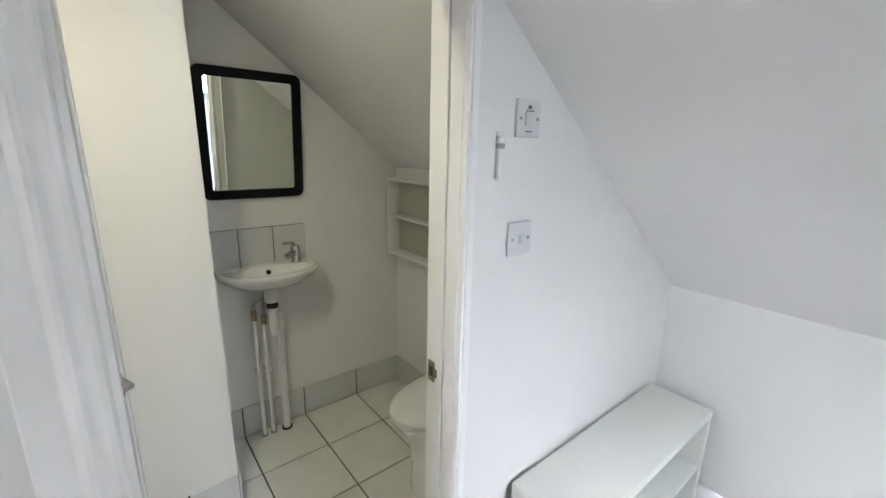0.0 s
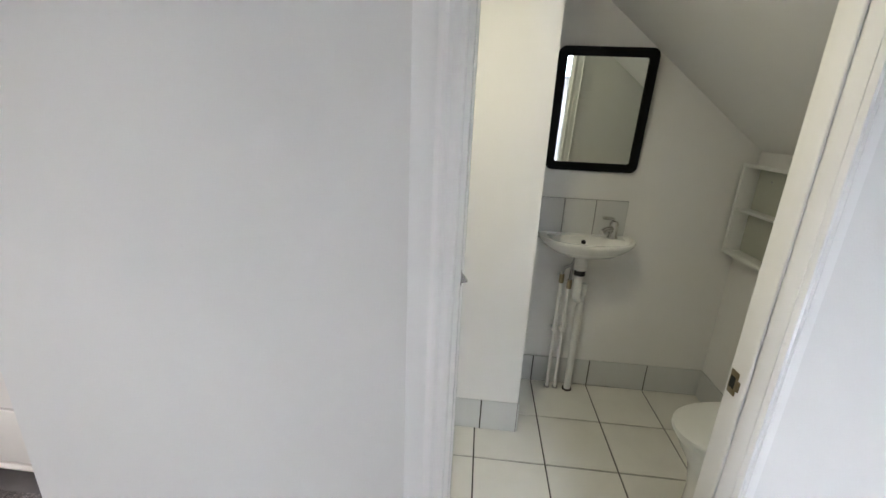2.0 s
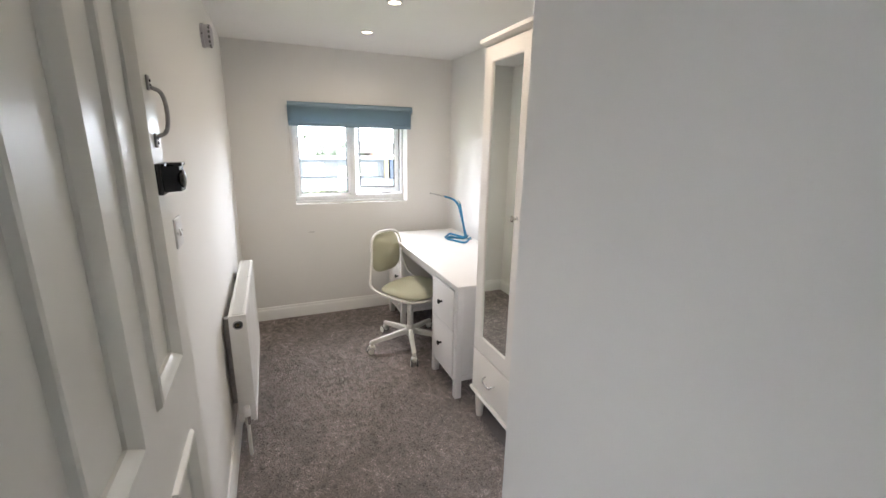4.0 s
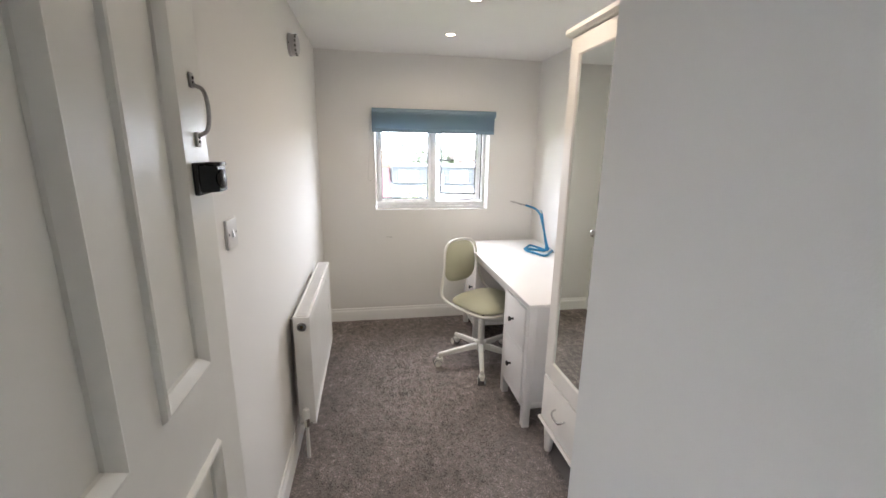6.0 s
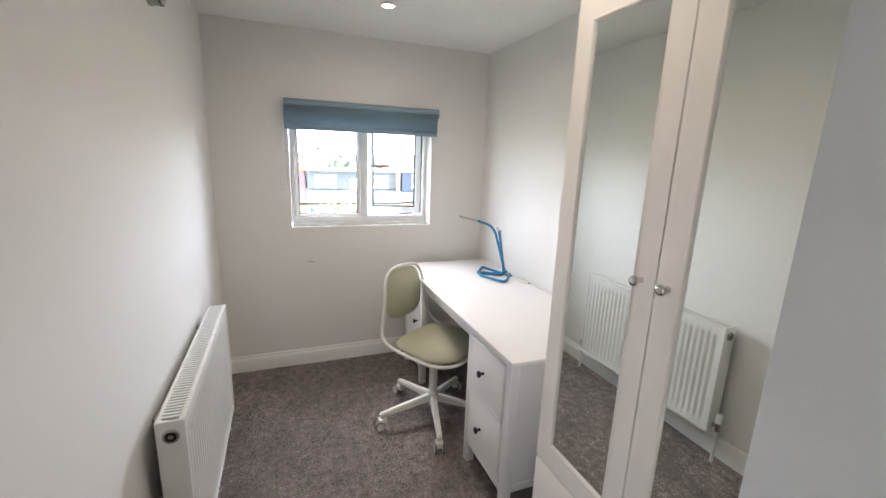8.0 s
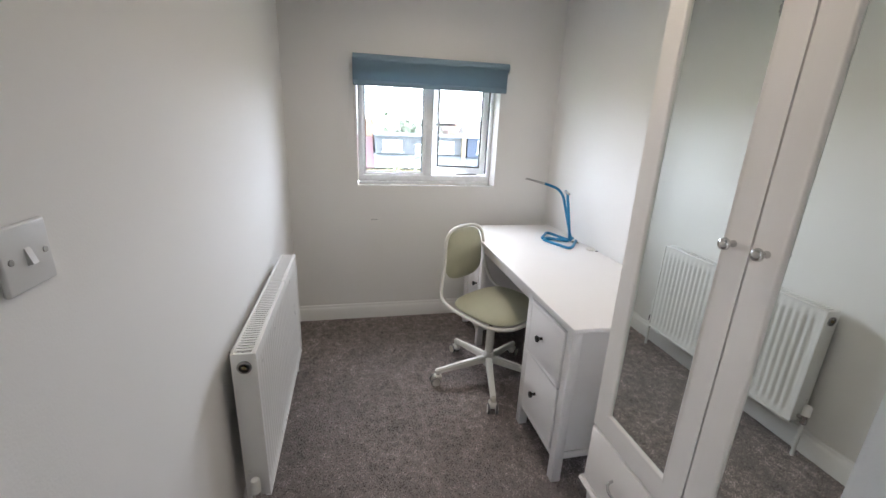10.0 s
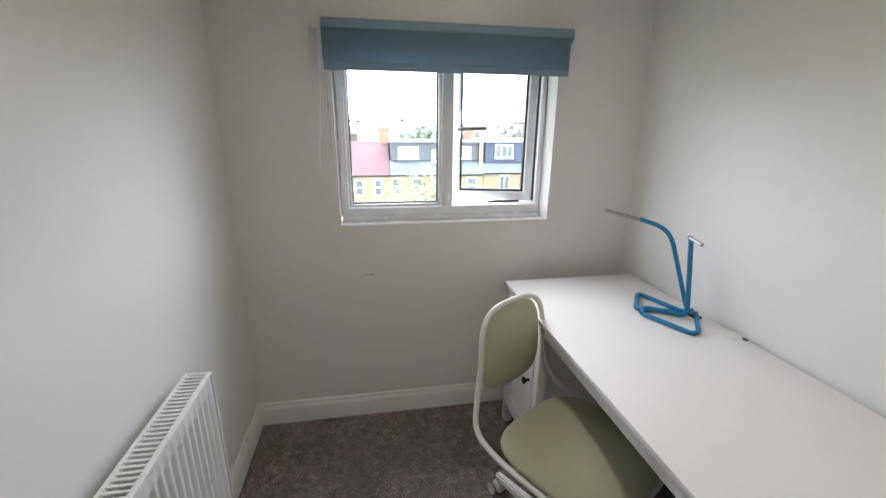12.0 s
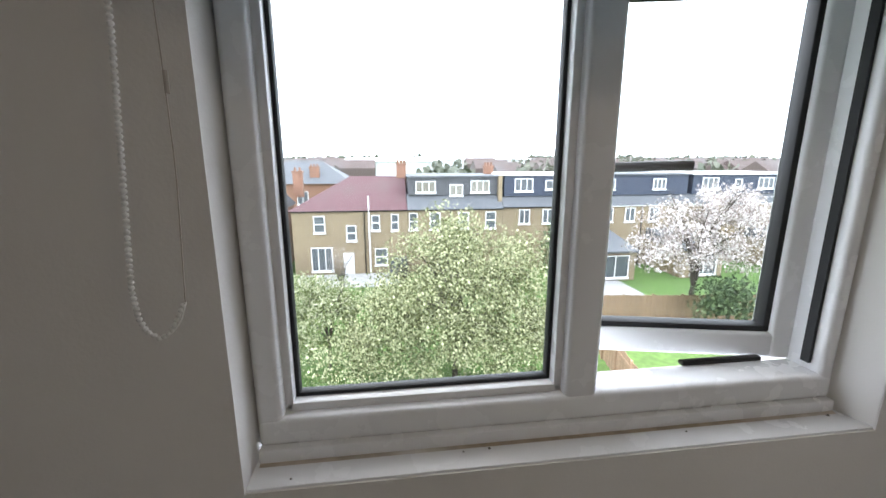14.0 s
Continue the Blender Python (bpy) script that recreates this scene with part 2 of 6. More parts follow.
def mesh_of(name, bm, material, smooth=None):
    bmesh.ops.recalc_face_normals(bm, faces=bm.faces)
    me = bpy.data.meshes.new(name)
    bm.to_mesh(me)
    bm.free()
    me.materials.append(material)
    if smooth:
        me.shade_smooth()
        me.set_sharp_from_angle(angle=radians(smooth))
    return me


def part(name, bm, material, parent, label="", smooth=35):
    ob = new(name, mesh_of(name, bm, material, smooth))
    ob.parent = parent
    return tagged(ob, label=label)


def solo(name, bm, material, label="", category="", kind="", group="", smooth=35, m=None):
    ob = new(name, mesh_of(name, bm, material, smooth))
    if m:
        ob.matrix_world = m
    return tagged(ob, label, category, group, kind)


def thing(name, m, label, category, group="", kind=""):
    ob = new(name)
    ob.empty_display_size = 0.05
    ob.matrix_world = m
    return tagged(ob, label, category, group, kind)


# ---- the setting ----
XW, YL, YR, ZC = -3.475, 0.090, 1.95, 2.25      # window wall, door wall, desk wall, ceiling
YP, XP = 1.04, -0.85                            # partition of the wc and its end
YM, XK, XWK = 2.45, 2.085, 1.605                # mirror wall, knee wall, knee wall in the wc
DO0, DO1 = -0.18, 0.66                          # bedroom doorway
WO0, WO1, WH = 0.240, 0.876, 1.882              # wc doorway and its head
WY0, WY1, WZ0, WZ1 = 0.544, 1.523, 1.0, 1.79    # window opening


def roof_z(x):
    return 0.952 + 0.779 * (XK - x)


def wc_roof_z(x):
    return 1.82 - 0.775 * (x - 1.04)


XR = XK - (ZC - 0.952) / 0.779
bm = box(bmesh.new(), (XW, YL - 0.1, -0.12), (XP + 0.1, YR, 0.0))
box(bm, (XP + 0.1, YL - 0.1, -0.12), (XK, YP + 0.05, 0.0))
solo("floor", bm, CARPET, "worn grey-brown cut-pile bedroom carpet", "carpet", "structure")
solo("wall_west", slab(bmesh.new(), "x", XW - 0.24, XW, [YL - 0.1, WY0, WY1, YR + 0.1], [-0.12, WZ0, WZ1, ZC + 0.1],
     lambda u, z: not (WY0 < u < WY1 and WZ0 < z < WZ1)), PAINT, "white painted plaster wall round a small window", "wall", "structure")
solo("wall_south", slab(bmesh.new(), "y", YL - 0.1, YL, [XW, DO0, DO1], [-0.12, 2.03, ZC + 0.1],
     lambda u, z: not (DO0 < u < DO1 and z < 2.03)), PAINT, "white painted plaster wall with a doorway", "wall", "structure")
# added out of view to keep roof window light off the left partition
solo("wall_nib", bx((DO1, YL - 0.1, -0.12), (0.84, YL, ZC + 0.1)), PAINT, "unseen narrow white wall added to shade the partition", "wall", "structure")
solo("wall_north", bx((XW, YR, -0.12), (XP + 0.1, YR + 0.1, ZC + 0.1)), PAINT, "white painted plaster wall beside the desk", "wall", "structure")
solo("wall_closet_end", bx((XP, YP + 0.1, -0.12), (XP + 0.1, YR, ZC + 0.1)), PAINT, "white painted wall beside the wardrobe", "wall", "structure")
bm = bmesh.new()
prism(bm, [(XP, 0.0), (WO0, 0.0), (WO0, WH), (WO1, WH), (WO1, 0), (XK, 0), (XK, roof_z(XK) + 0.06), (XR, ZC + 0.05), (XP, ZC + 0.05)], "y", YP, YP + 0.1)
solo("wall_partition", bm, PAINT, "white painted partition wall with a toilet doorway", "wall", "structure")
solo("wall_knee", bx((XK, YL - 0.1, -0.12), (XK + 0.1, YP + 0.1, 1.1)), PAINT, "low white knee wall under the sloping ceiling", "wall", "structure")
solo("wall_mirror", bx((-0.3, YM, -0.12), (XK, YM + 0.1, ZC + 0.1)), PAINT, "white painted wall behind the basin", "wall", "structure")
solo("wall_boxing", bx((-0.3, 1.995, 0.0), (0.53, YM, ZC + 0.05)), PAINT, "cream painted boxed-out wall in the toilet", "wall", "structure")
solo("wall_toilet_west", bx((-0.4, YP + 0.1, -0.12), (-0.3, YM + 0.1, ZC + 0.1)), PAINT, "plain white toilet side wall", "wall", "structure")
solo("wall_toilet_knee", bx((XWK, YP + 0.1, -0.12), (XWK + 0.1, YM, 1.5)), PAINT, "low white knee wall in the toilet", "wall", "structure")
solo("ceiling", bx((XW, YL - 0.1, ZC), (XR + 0.05, YR + 0.1, ZC + 0.1)), CEIL, "flat white painted ceiling", "ceiling", "structure")
bm = bmesh.new()
prism(bm, [(XR - 0.02, ZC), (XK + 0.1, roof_z(XK + 0.1)), (XK + 0.1, roof_z(XK + 0.1) + 0.15), (XR - 0.02, ZC + 0.15)], "y", YL - 0.1, YP + 0.02)
solo("ceiling_slope", bm, CEIL, "sloping white painted attic ceiling", "ceiling", "structure")
xs = 1.04 - (ZC - 1.82) / 0.775
bm = bmesh.new()
prism(bm, [(xs, ZC + 0.003), (XWK + 0.1, wc_roof_z(XWK + 0.1)), (XWK + 0.1, wc_roof_z(XWK + 0.1) + 0.15), (xs, ZC + 0.15)], "y", YP + 0.08, YM + 0.1)
solo("ceiling_slope_toilet", bm, CEIL, "sloping white ceiling over the toilet", "ceiling", "structure")
solo("ceiling_toilet", bx((-0.4, YR + 0.1, ZC), (xs, YM + 0.1, ZC + 0.1)), CEIL, "flat white ceiling in the toilet", "ceiling", "structure")
# loft space outside the bedroom door, under the same slope, with a roof window
YS, XLW = -1.70, -0.60
SX0, SX1, SY0, SY1 = 0.95, 1.55, -1.12, -0.44
solo("floor_landing", bx((XLW, YS, -0.12), (XK, YL - 0.1, -0.001)), CARPET, "grey-brown landing carpet", "carpet", "structure")
solo("wall_landing_south", bx((XLW, YS - 0.1, -0.12), (XK + 0.1, YS, ZC + 0.1)), PAINT, "plain white landing wall", "wall", "structure")
solo("wall_landing_west", bx((XLW - 0.1, YS - 0.1, -0.12), (XLW, YL - 0.1, ZC + 0.1)), PAINT, "plain white landing wall", "wall", "structure")
solo("wall_landing_knee", bx((XK, YS, -0.12), (XK + 0.1, YL - 0.1, 1.1)), PAINT, "low white knee wall on the landing", "wall", "structure")
solo("ceiling_landing", bx((XLW - 0.1, YS - 0.1, ZC), (XR + 0.05, YL - 0.1, ZC + 0.1)), CEIL, "plain white landing ceiling", "ceiling", "structure")
bm = bmesh.new()
cuts = [(XR - 0.02, XK + 0.1, YS - 0.1, SY0), (XR - 0.02, SX0, SY0, SY1), (SX1, XK + 0.1, SY0, SY1), (XR - 0.02, XK + 0.1, SY1, YL - 0.1)]
for a0, a1, b0, b1 in cuts:
    prism(bm, [(a0, roof_z(a0)), (a1, roof_z(a1)), (a1, roof_z(a1) + 0.2), (a0, roof_z(a0) + 0.2)], "y", b0, b1)
solo("ceiling_slope_landing", bm, CEIL, "sloping white ceiling with a roof window opening", "ceiling", "structure")
solo("floor_toilet", bx((-0.3, YP + 0.05, -0.12), (XWK, YM, -0.006)), GROUT, "dark grout bed under cream floor tiles", "tiled floor", "structure")


def skirting(name, a, b, inward, h=0.115, t=0.018):
    """A moulded skirting board along the wall from a to b; inward: the side the room is on."""
    a, b, n = Vector((*a, 0)), Vector((*b, 0)), Vector((*inward, 0))
    d = (b - a).normalized()
    prof = [(0, 0), (t, 0), (t, h * 0.70), (t * 0.85, h * 0.78), (t * 0.55, h * 0.86), (t * 0.5, h * 0.95), (t * 0.3, h), (0, h)]
    bm = bmesh.new()
    rings = [[bm.verts.new(p + n * (o + 0.0005) + Vector((0, 0, z))) for o, z in prof] for p in (a, b)]
    bm.faces.new(rings[0][::-1])
    bm.faces.new(rings[1])
    for k in range(len(prof)):
        bm.faces.new([rings[0][k], rings[0][(k + 1) % len(prof)], rings[1][(k + 1) % len(prof)], rings[1][k]])
    solo(name, bm, GLOSS, "white gloss moulded skirting board", "skirting board", "structure", smooth=25)


skirting("baseboard", (XW, YL), (-0.20, YL), (0, 1))
skirting("baseboard", (XW, YL + 0.018), (XW, YR - 0.018), (1, 0))
skirting("baseboard", (XW, YR), (XP, YR), (0, -1))
skirting("baseboard", (XP - 0.018, YP), (0.145, YP), (0, -1))
skirting("baseboard", (XP, YP), (XP, YR - 0.018), (-1, 0))
skirting("baseboard", (0.912, YP), (XK, YP), (0, -1))
skirting("baseboard", (XK, YS), (XK, YP - 0.018), (-1, 0))


def architrave(name, x0, x1, z0, z1, y, inner, side, worn=False):
    """An upright moulded casing on a wall face at y; inner: the edge next to the opening; side: -1 faces lower y."""
    w = x1 - x0
    prof = [(0, 0), (0, 0.0015), (0.03, 0.003), (0.46, 0.004), (0.52, 0.007), (0.58, 0.013), (0.66, 0.0145), (0.74, 0.011), (0.80, 0.012), (0.88, 0.016), (0.96, 0.016), (1.0, 0.011), (1.0, 0)] if worn else [(0, 0), (0, 0.020), (0.10, 0.021), (0.16, 0.014), (0.55, 0.014), (0.62, 0.010), (0.70, 0.012), (0.80, 0.017), (0.90, 0.019), (1.0, 0.012), (1.0, 0)]
    pts = [((x1 - u * w if inner == "low" else x0 + u * w), y + side * d) for u, d in prof]
    solo(name, prism(bmesh.new(), pts, "z", z0, z1), GLOSS, "white gloss moulded door casing", "door casing", "structure", smooth=25)


architrave("trim", 0.145, 0.240, 0.0, 2.2, YP, "high", -1, True)
architrave("trim", 0.868, 0.912, 0.0, roof_z(0.912) - 0.012, YP, "low", -1, True)
architrave("trim", 0.868, 0.940, 0.0, wc_roof_z(0.940) - 0.02, YP + 0.1, "low", 1)
architrave("trim", 0.176, 0.248, 0.0, 2.0, YP + 0.1, "high", 1)
# linings of the toilet doorway with their stops
bm = bx((WO0 - 0.012, YP - 0.002, 0), (WO0 + 0.010, YP + 0.102, WH), 0.002)
box(bm, (WO0 + 0.010, YP + 0.055, 0), (WO0 + 0.014, YP + 0.10, WH), 0.002)
solo("trim", bm, GLOSS, "white gloss door lining with a stop", "door lining", "structure")
bm = bx((WO1 - 0.010, YP - 0.002, 0), (WO1 + 0.012, YP + 0.102, WH), 0.002)
box(bm, (WO1 - 0.017, YP + 0.040, 0), (WO1 - 0.0095, YP + 0.10, WH - 0.02), 0.006, 3)
solo("trim", bm, GLOSS, "white gloss door lining with a stop", "door lining", "structure")
solo("trim", bx((WO0 + 0.010, YP - 0.002, WH - 0.02), (WO1 - 0.010, YP + 0.102, WH + 0.01), 0.002), GLOSS, "white gloss door head lining", "door lining", "structure")
solo("trim", bx((0.240, YP - 0.012, WH), (0.868, YP - 0.001, WH + 0.04), 0.003), GLOSS, "white gloss head casing over the toilet doorway", "door casing", "structure")
# lining of the bedroom doorway
for n0, n1 in ((DO0 - 0.01, DO0 + 0.012),):
    solo("trim", bx((n0, YL - 0.104, 0), (n1, YL + 0.004, 2.03), 0.002), GLOSS, "white gloss lining of the bedroom doorway", "door lining", "structure")


# ---- bedroom things ----
def recess(bm, x0, x1, z0, z1, y, steps, side, closed=True):
    """Rectangular rings stepping inwards from a face at y; steps of (inset, depth); side: the way the face looks along y."""
    rings = []
    for inset, depth in steps:
        yy = y - side * depth
        rings.append([bm.verts.new(p) for p in ((x0 + inset, yy, z0 + inset), (x1 - inset, yy, z0 + inset), (x1 - inset, yy, z1 - inset), (x0 + inset, yy, z1 - inset))])
    for p, q in zip(rings, rings[1:]):
        for k in range(4):
            bm.faces.new([p[k], p[(k + 1) % 4], q[(k + 1) % 4], q[k]])
    if closed:
        bm.faces.new(rings[-1])
    return bm


def build_door():
    d = thing("door", pose(-0.172, 0.122, 0.008, 0, 0, 180), "cream painted four-panel wooden door, folded back to the wall", "door")
    # local: x from hinge to lock edge, room face looks along -y after the turn
    W, H, T = 0.830, 1.98, 0.030
    s, m = 0.142, 0.112
    pw = (W - 2 * s - m) / 2
    xs = [0, s, s + pw, s + pw + m, W - s, W]
    zs = [0, 0.22, 0.822, 1.015, H - 0.12, H]
    bm = bmesh.new()
    slab(bm, "y", 0.0, T, xs, zs, lambda u, z: not ((xs[1] < u < xs[2] or xs[3] < u < xs[4]) and (zs[1] < z < zs[2] or zs[3] < z < zs[4])))
    part("leaf", bm, DOORP, d)
    for a, b in ((xs[1], xs[2]), (xs[3], xs[4])):
        for z0, z1 in ((zs[1], zs[2]), (zs[3], zs[4])):
            pan = part("panel", bx((a, 0.0105, z0), (b, 0.0275, z1)), DOORP, d)
            part("moulding", recess(bmesh.new(), a, b, z0, z1, -0.0005, [(0, 0.0005), (0.005, -0.009), (0.011, -0.011), (0.018, -0.008), (0.034, 0.005), (0.036, 0.0115)], -1, False), DOORP, pan, smooth=25)
    # bow handle
    part("edge_lipping", bx((W, 0.010, 0.0), (W + 0.038, T, H), 0.003), DOORP, d)
    hx = W - 0.055
    h = part("pull_handle", tube(bmesh.new(), [(hx, -0.006, 1.625), (hx, -0.027, 1.616), (hx, -0.032, 1.573), (hx, -0.027, 1.530), (hx, -0.006, 1.520)], 0.0045, 10, False, 0.02), STEEL, d, "dull steel bow handle")
    for z0, z1 in ((1.618, 1.650), (1.496, 1.528)):
        bm = bx((hx - 0.009, -0.006, z0), (hx + 0.009, 0.0, z1), 0.003)
        part("handle_pad", bm, STEEL, h)
        for zz in (z0 + 0.011, z1 - 0.011):
            part("screw", cy((hx, -0.008, zz), (hx, -0.005, zz), 0.0035, None, 10), KNOB, h)
    lk = part("night_latch", bx((W - 0.101, -0.012, 1.393), (W - 0.014, 0.0, 1.463), 0.003), BLACKP, d, "black rim night latch")
    part("latch_body", prism(bmesh.new(), [(W - 0.092, -0.012), (W - 0.072, -0.042), (W - 0.022, -0.042), (W - 0.016, -0.012)], "z", 1.399, 1.456), BLACKP, lk)
    part("latch_knob", lathe(bmesh.new(), [(0.0, 0.0), (0.020, 0.0), (0.021, 0.005), (0.017, 0.008), (0.0, 0.009)], Matrix.Translation((W - 0.060, -0.042, 1.427)) @ pose(0, 0, 0, 90, 0, 0)), BLACKP, lk)
    part("latch_snib", bx((W - 0.075, -0.048, 1.456), (W - 0.03, -0.018, 1.464), 0.002), BLACKP, lk)
    part("edge_strike", bx((W + 0.038, 0.012, 1.37), (W + 0.040, 0.026, 1.47)), STEEL, d)
    for z in (0.22, 1.70):
        part("hinge", cy((-0.004, -0.003, z), (-0.004, -0.003, z + 0.09), 0.006, None, 10), STEEL, d)


build_door()


def switch_plate(name, m, label, rocker=(0.010, 0.020), fused=False):
    """A square electrical plate in the local x-z plane, its face along -y."""
    t = thing(name, m, label, "switch")
    part("plate", bx((-0.043, -0.009, -0.043), (0.043, 0.0, 0.043), 0.0035, 3), PLATE, t)
    for x in (-0.030, 0.030):
        part("screw", cy((x, -0.0105, 0), (x, -0.008, 0), 0.0042, None, 12), STEEL, t)
    if fused:
        part("rocker", bx((-0.016, -0.013, -0.016), (0.016, -0.008, 0.016), 0.002), PLATE, t)
        part("lamp_window", bx((-0.006, -0.0105, 0.022), (0.006, -0.0085, 0.030), 0.001), GREYP, t)
        part("cover_slot", bx((-0.011, -0.0102, -0.031), (0.011, -0.0085, -0.028)), GREYP, t)
        part("mark", bx((-0.012, -0.0132, 0.0165), (0.012, -0.0088, 0.018)), GREYP, t)
    else:
        part("rocker", prism(bmesh.new(), [(-0.009, -rocker[1] / 2 - 0.002), (-0.016, -rocker[1] / 2), (-0.010, rocker[1] / 2), (-0.008, rocker[1] / 2 + 0.002)], "x", -rocker[0] / 2, rocker[0] / 2), PLATE, t)
    return t


switch_plate("light_switch", pose(-1.192, YL, 1.262, 0, 0, 180), "white square plastic light switch on the wall by the door")
switch_plate("light_switch", pose(1.068, YP, 1.283), "white square light switch below the fan isolator")
switch_plate("fan_isolator", pose(1.071, YP, 1.573), "white square fan isolator switch with a raised rocker", fused=True)
sock = switch_plate("wall_socket", pose(XW, 1.395, 0.425, 0, 0, 90), "white plastic wall socket low behind the desk leg")
tagged(sock, category="socket")

hook = thing("pull_cord_holder", pose(0.977, YP, 1.485), "narrow white plastic holder on the partition", "holder")
part("body", bx((-0.008, -0.014, -0.052), (0.008, 0.0, 0.046), 0.004), PLAST, hook)
part("band", bx((-0.0085, -0.0165, 0.018), (0.0085, -0.002, 0.030), 0.002), STEEL, hook)
part("tab", bx((-0.006, -0.004, 0.046), (0.004, 0.0, 0.056), 0.002), PLAST, hook)

al = thing("smoke_alarm", pose(-2.405, YL, 2.06, 90, 0, 180), "pale grey round smoke alarm high on the wall", "smoke alarm")
al.matrix_world = Matrix.Translation((-2.405, YL, 2.035)) @ pose(0, 0, 0, -90, 0, 0)
part("base", lathe(bmesh.new(), [(0, 0), (0.056, 0), (0.057, 0.014), (0.055, 0.016), (0, 0.016)]), ALARM, al)
part("cover", lathe(bmesh.new(), [(0.053, 0.016), (0.053, 0.032), (0.050, 0.044), (0.040, 0.050), (0, 0.052)]), ALARM, al)
for k in range(14):
    a = 2 * math.pi * k / 14
    part("vent", bx((-0.006, 0.048, 0.034), (0.006, 0.0535, 0.043)), GREYP, al).matrix_local = Matrix.Rotation(a, 4, "Z")
part("indicator", cy((0.0555, 0, 0.008), (0.058, 0, 0.008), 0.003, None, 8), BLACKP, al)


def build_radiator():
    r = thing("radiator", pose(-2.78, YL, 0.0), "white double-panel radiator fixed to the wall, with a slatted top", "radiator")
    L, y0, y1, z0, z1 = 0.97, 0.035, 0.110, 0.165, 0.735

    def fluted(y, side):
        bm = bmesh.new()
        xs, ys = [0.0, 0.02], [0.0, 0.0]
        n = 28
        pitch = (L - 0.04) / n
        for k in range(n):
            x = 0.02 + k * pitch
            xs += [x + pitch * 0.18, x + pitch * 0.30, x + pitch * 0.70, x + pitch * 0.82]
            ys += [0.0, -0.006, -0.006, 0.0]
        xs += [L - 0.02, L]
        ys += [0.0, 0.0]
        rows = [(z0, 0), (z0 + 0.035, 0), (z0 + 0.05, 1), (z1 - 0.06, 1), (z1 - 0.045, 0), (z1, 0)]
        grid = [[bm.verts.new((x, y + side * (d * f), z)) for x, d in zip(xs, ys)] for z, f in rows]
        back = [[bm.verts.new((x, y - side * 0.012, z)) for x in (0, L)] for z in (z0, z1)]
        for a, b in zip(grid, grid[1:]):
            for k in range(len(xs) - 1):
                bm.faces.new([a[k], a[k + 1], b[k + 1], b[k]])
        bm.faces.new([back[0][0], back[0][1], back[1][1], back[1][0]])
        bm.faces.new([back[1][0], back[1][1], *grid[-1][::-1]])
        bm.faces.new([back[0][1], back[0][0], *grid[0]])
        return bm
    part("front_panel", fluted(y1 - 0.004, 1), RADI, r, smooth=60)
    part("back_panel", fluted(y0 + 0.004, -1), RADI, r, smooth=60)
    for x in (0.0, L):
        part("end_cap", bx((x - 0.006, y0 - 0.001, z0 + 0.01), (x + 0.006, y1 + 0.001, z1 + 0.002), 0.004), RADI, r)
    part("seam", bx((0.0, y1 - 0.003, z0 - 0.004), (L, y1 + 0.001, z0 + 0.006), 0.002), RADI, r)
    gr = part("grille_frame", bx((0.0, y0, z1 - 0.002), (L, y0 + 0.010, z1 + 0.004), 0.002), RADI, r)
    part("grille_rail", bx((0.0, y1 - 0.012, z1 - 0.002), (L, y1 + 0.001, z1 + 0.004), 0.002), RADI, gr)
    # dark block painting in the shade between the two panels
    part("duct", bx((0.01, y0 + 0.012, z1 - 0.12), (L - 0.01, y1 - 0.014, z1 - 0.03)), INNER_SHADE, r)
    slat = mesh_of("grille_slat", bx((-0.0035, y0 + 0.008, z1 - 0.004), (0.0035, y1 - 0.010, z1 + 0.003)), RADI)
    for k in range(58):
        o = new("grille_slat", slat)
        o.parent, o.location = gr, (0.02 + k * (L - 0.04) / 57, 0, 0)
    part("bleed_plug", lathe(bmesh.new(), [(0, 0), (0.022, 0), (0.022, 0.004), (0.016, 0.006), (0.015, -0.001), (0, -0.001)], Matrix.Translation((L + 0.006, 0.073, z1 - 0.045)) @ pose(0, 0, 0, 0, 90, 0)), STEEL, r, "dull chrome bleed plug")
    part("bleed_pin", cy((L + 0.004, 0.073, z1 - 0.045), (L + 0.012, 0.073, z1 - 0.045), 0.007, None, 12), BRASS, r)
    for x, tall in ((L + 0.035, 0.05), (-0.035, 0.10)):
        v = part("valve", cy((x, 0.073, z0 + 0.015), (x, 0.073, z0 + 0.06), 0.013, None, 16), CHROME, r, "chrome radiator valve")
        part("valve_cap", lathe(bmesh.new(), [(0, z0 + 0.06 + tall), (0.012, z0 + 0.06 + tall), (0.015, z0 + 0.055 + tall), (0.016, z0 + 0.06), (0, z0 + 0.06)], Matrix.Translation((x, 0.073, 0))), PLAST, v)
        part("union_nut", cy((x, 0.073, z0 + 0.038), (x * 0 + (L if x > 0 else 0), 0.073, z0 + 0.038), 0.010, None, 8), CHROME, v)
        part("supply_pipe", cy((x, 0.073, 0.0), (x, 0.073, z0 + 0.016), 0.0085, None, 14), PLAST, r)
    for x in (0.12, L - 0.12):
        part("bracket", bx((x - 0.015, 0.0, z0 + 0.05), (x + 0.015, y0, z1 - 0.05)), STEEL, r)


build_radiator()


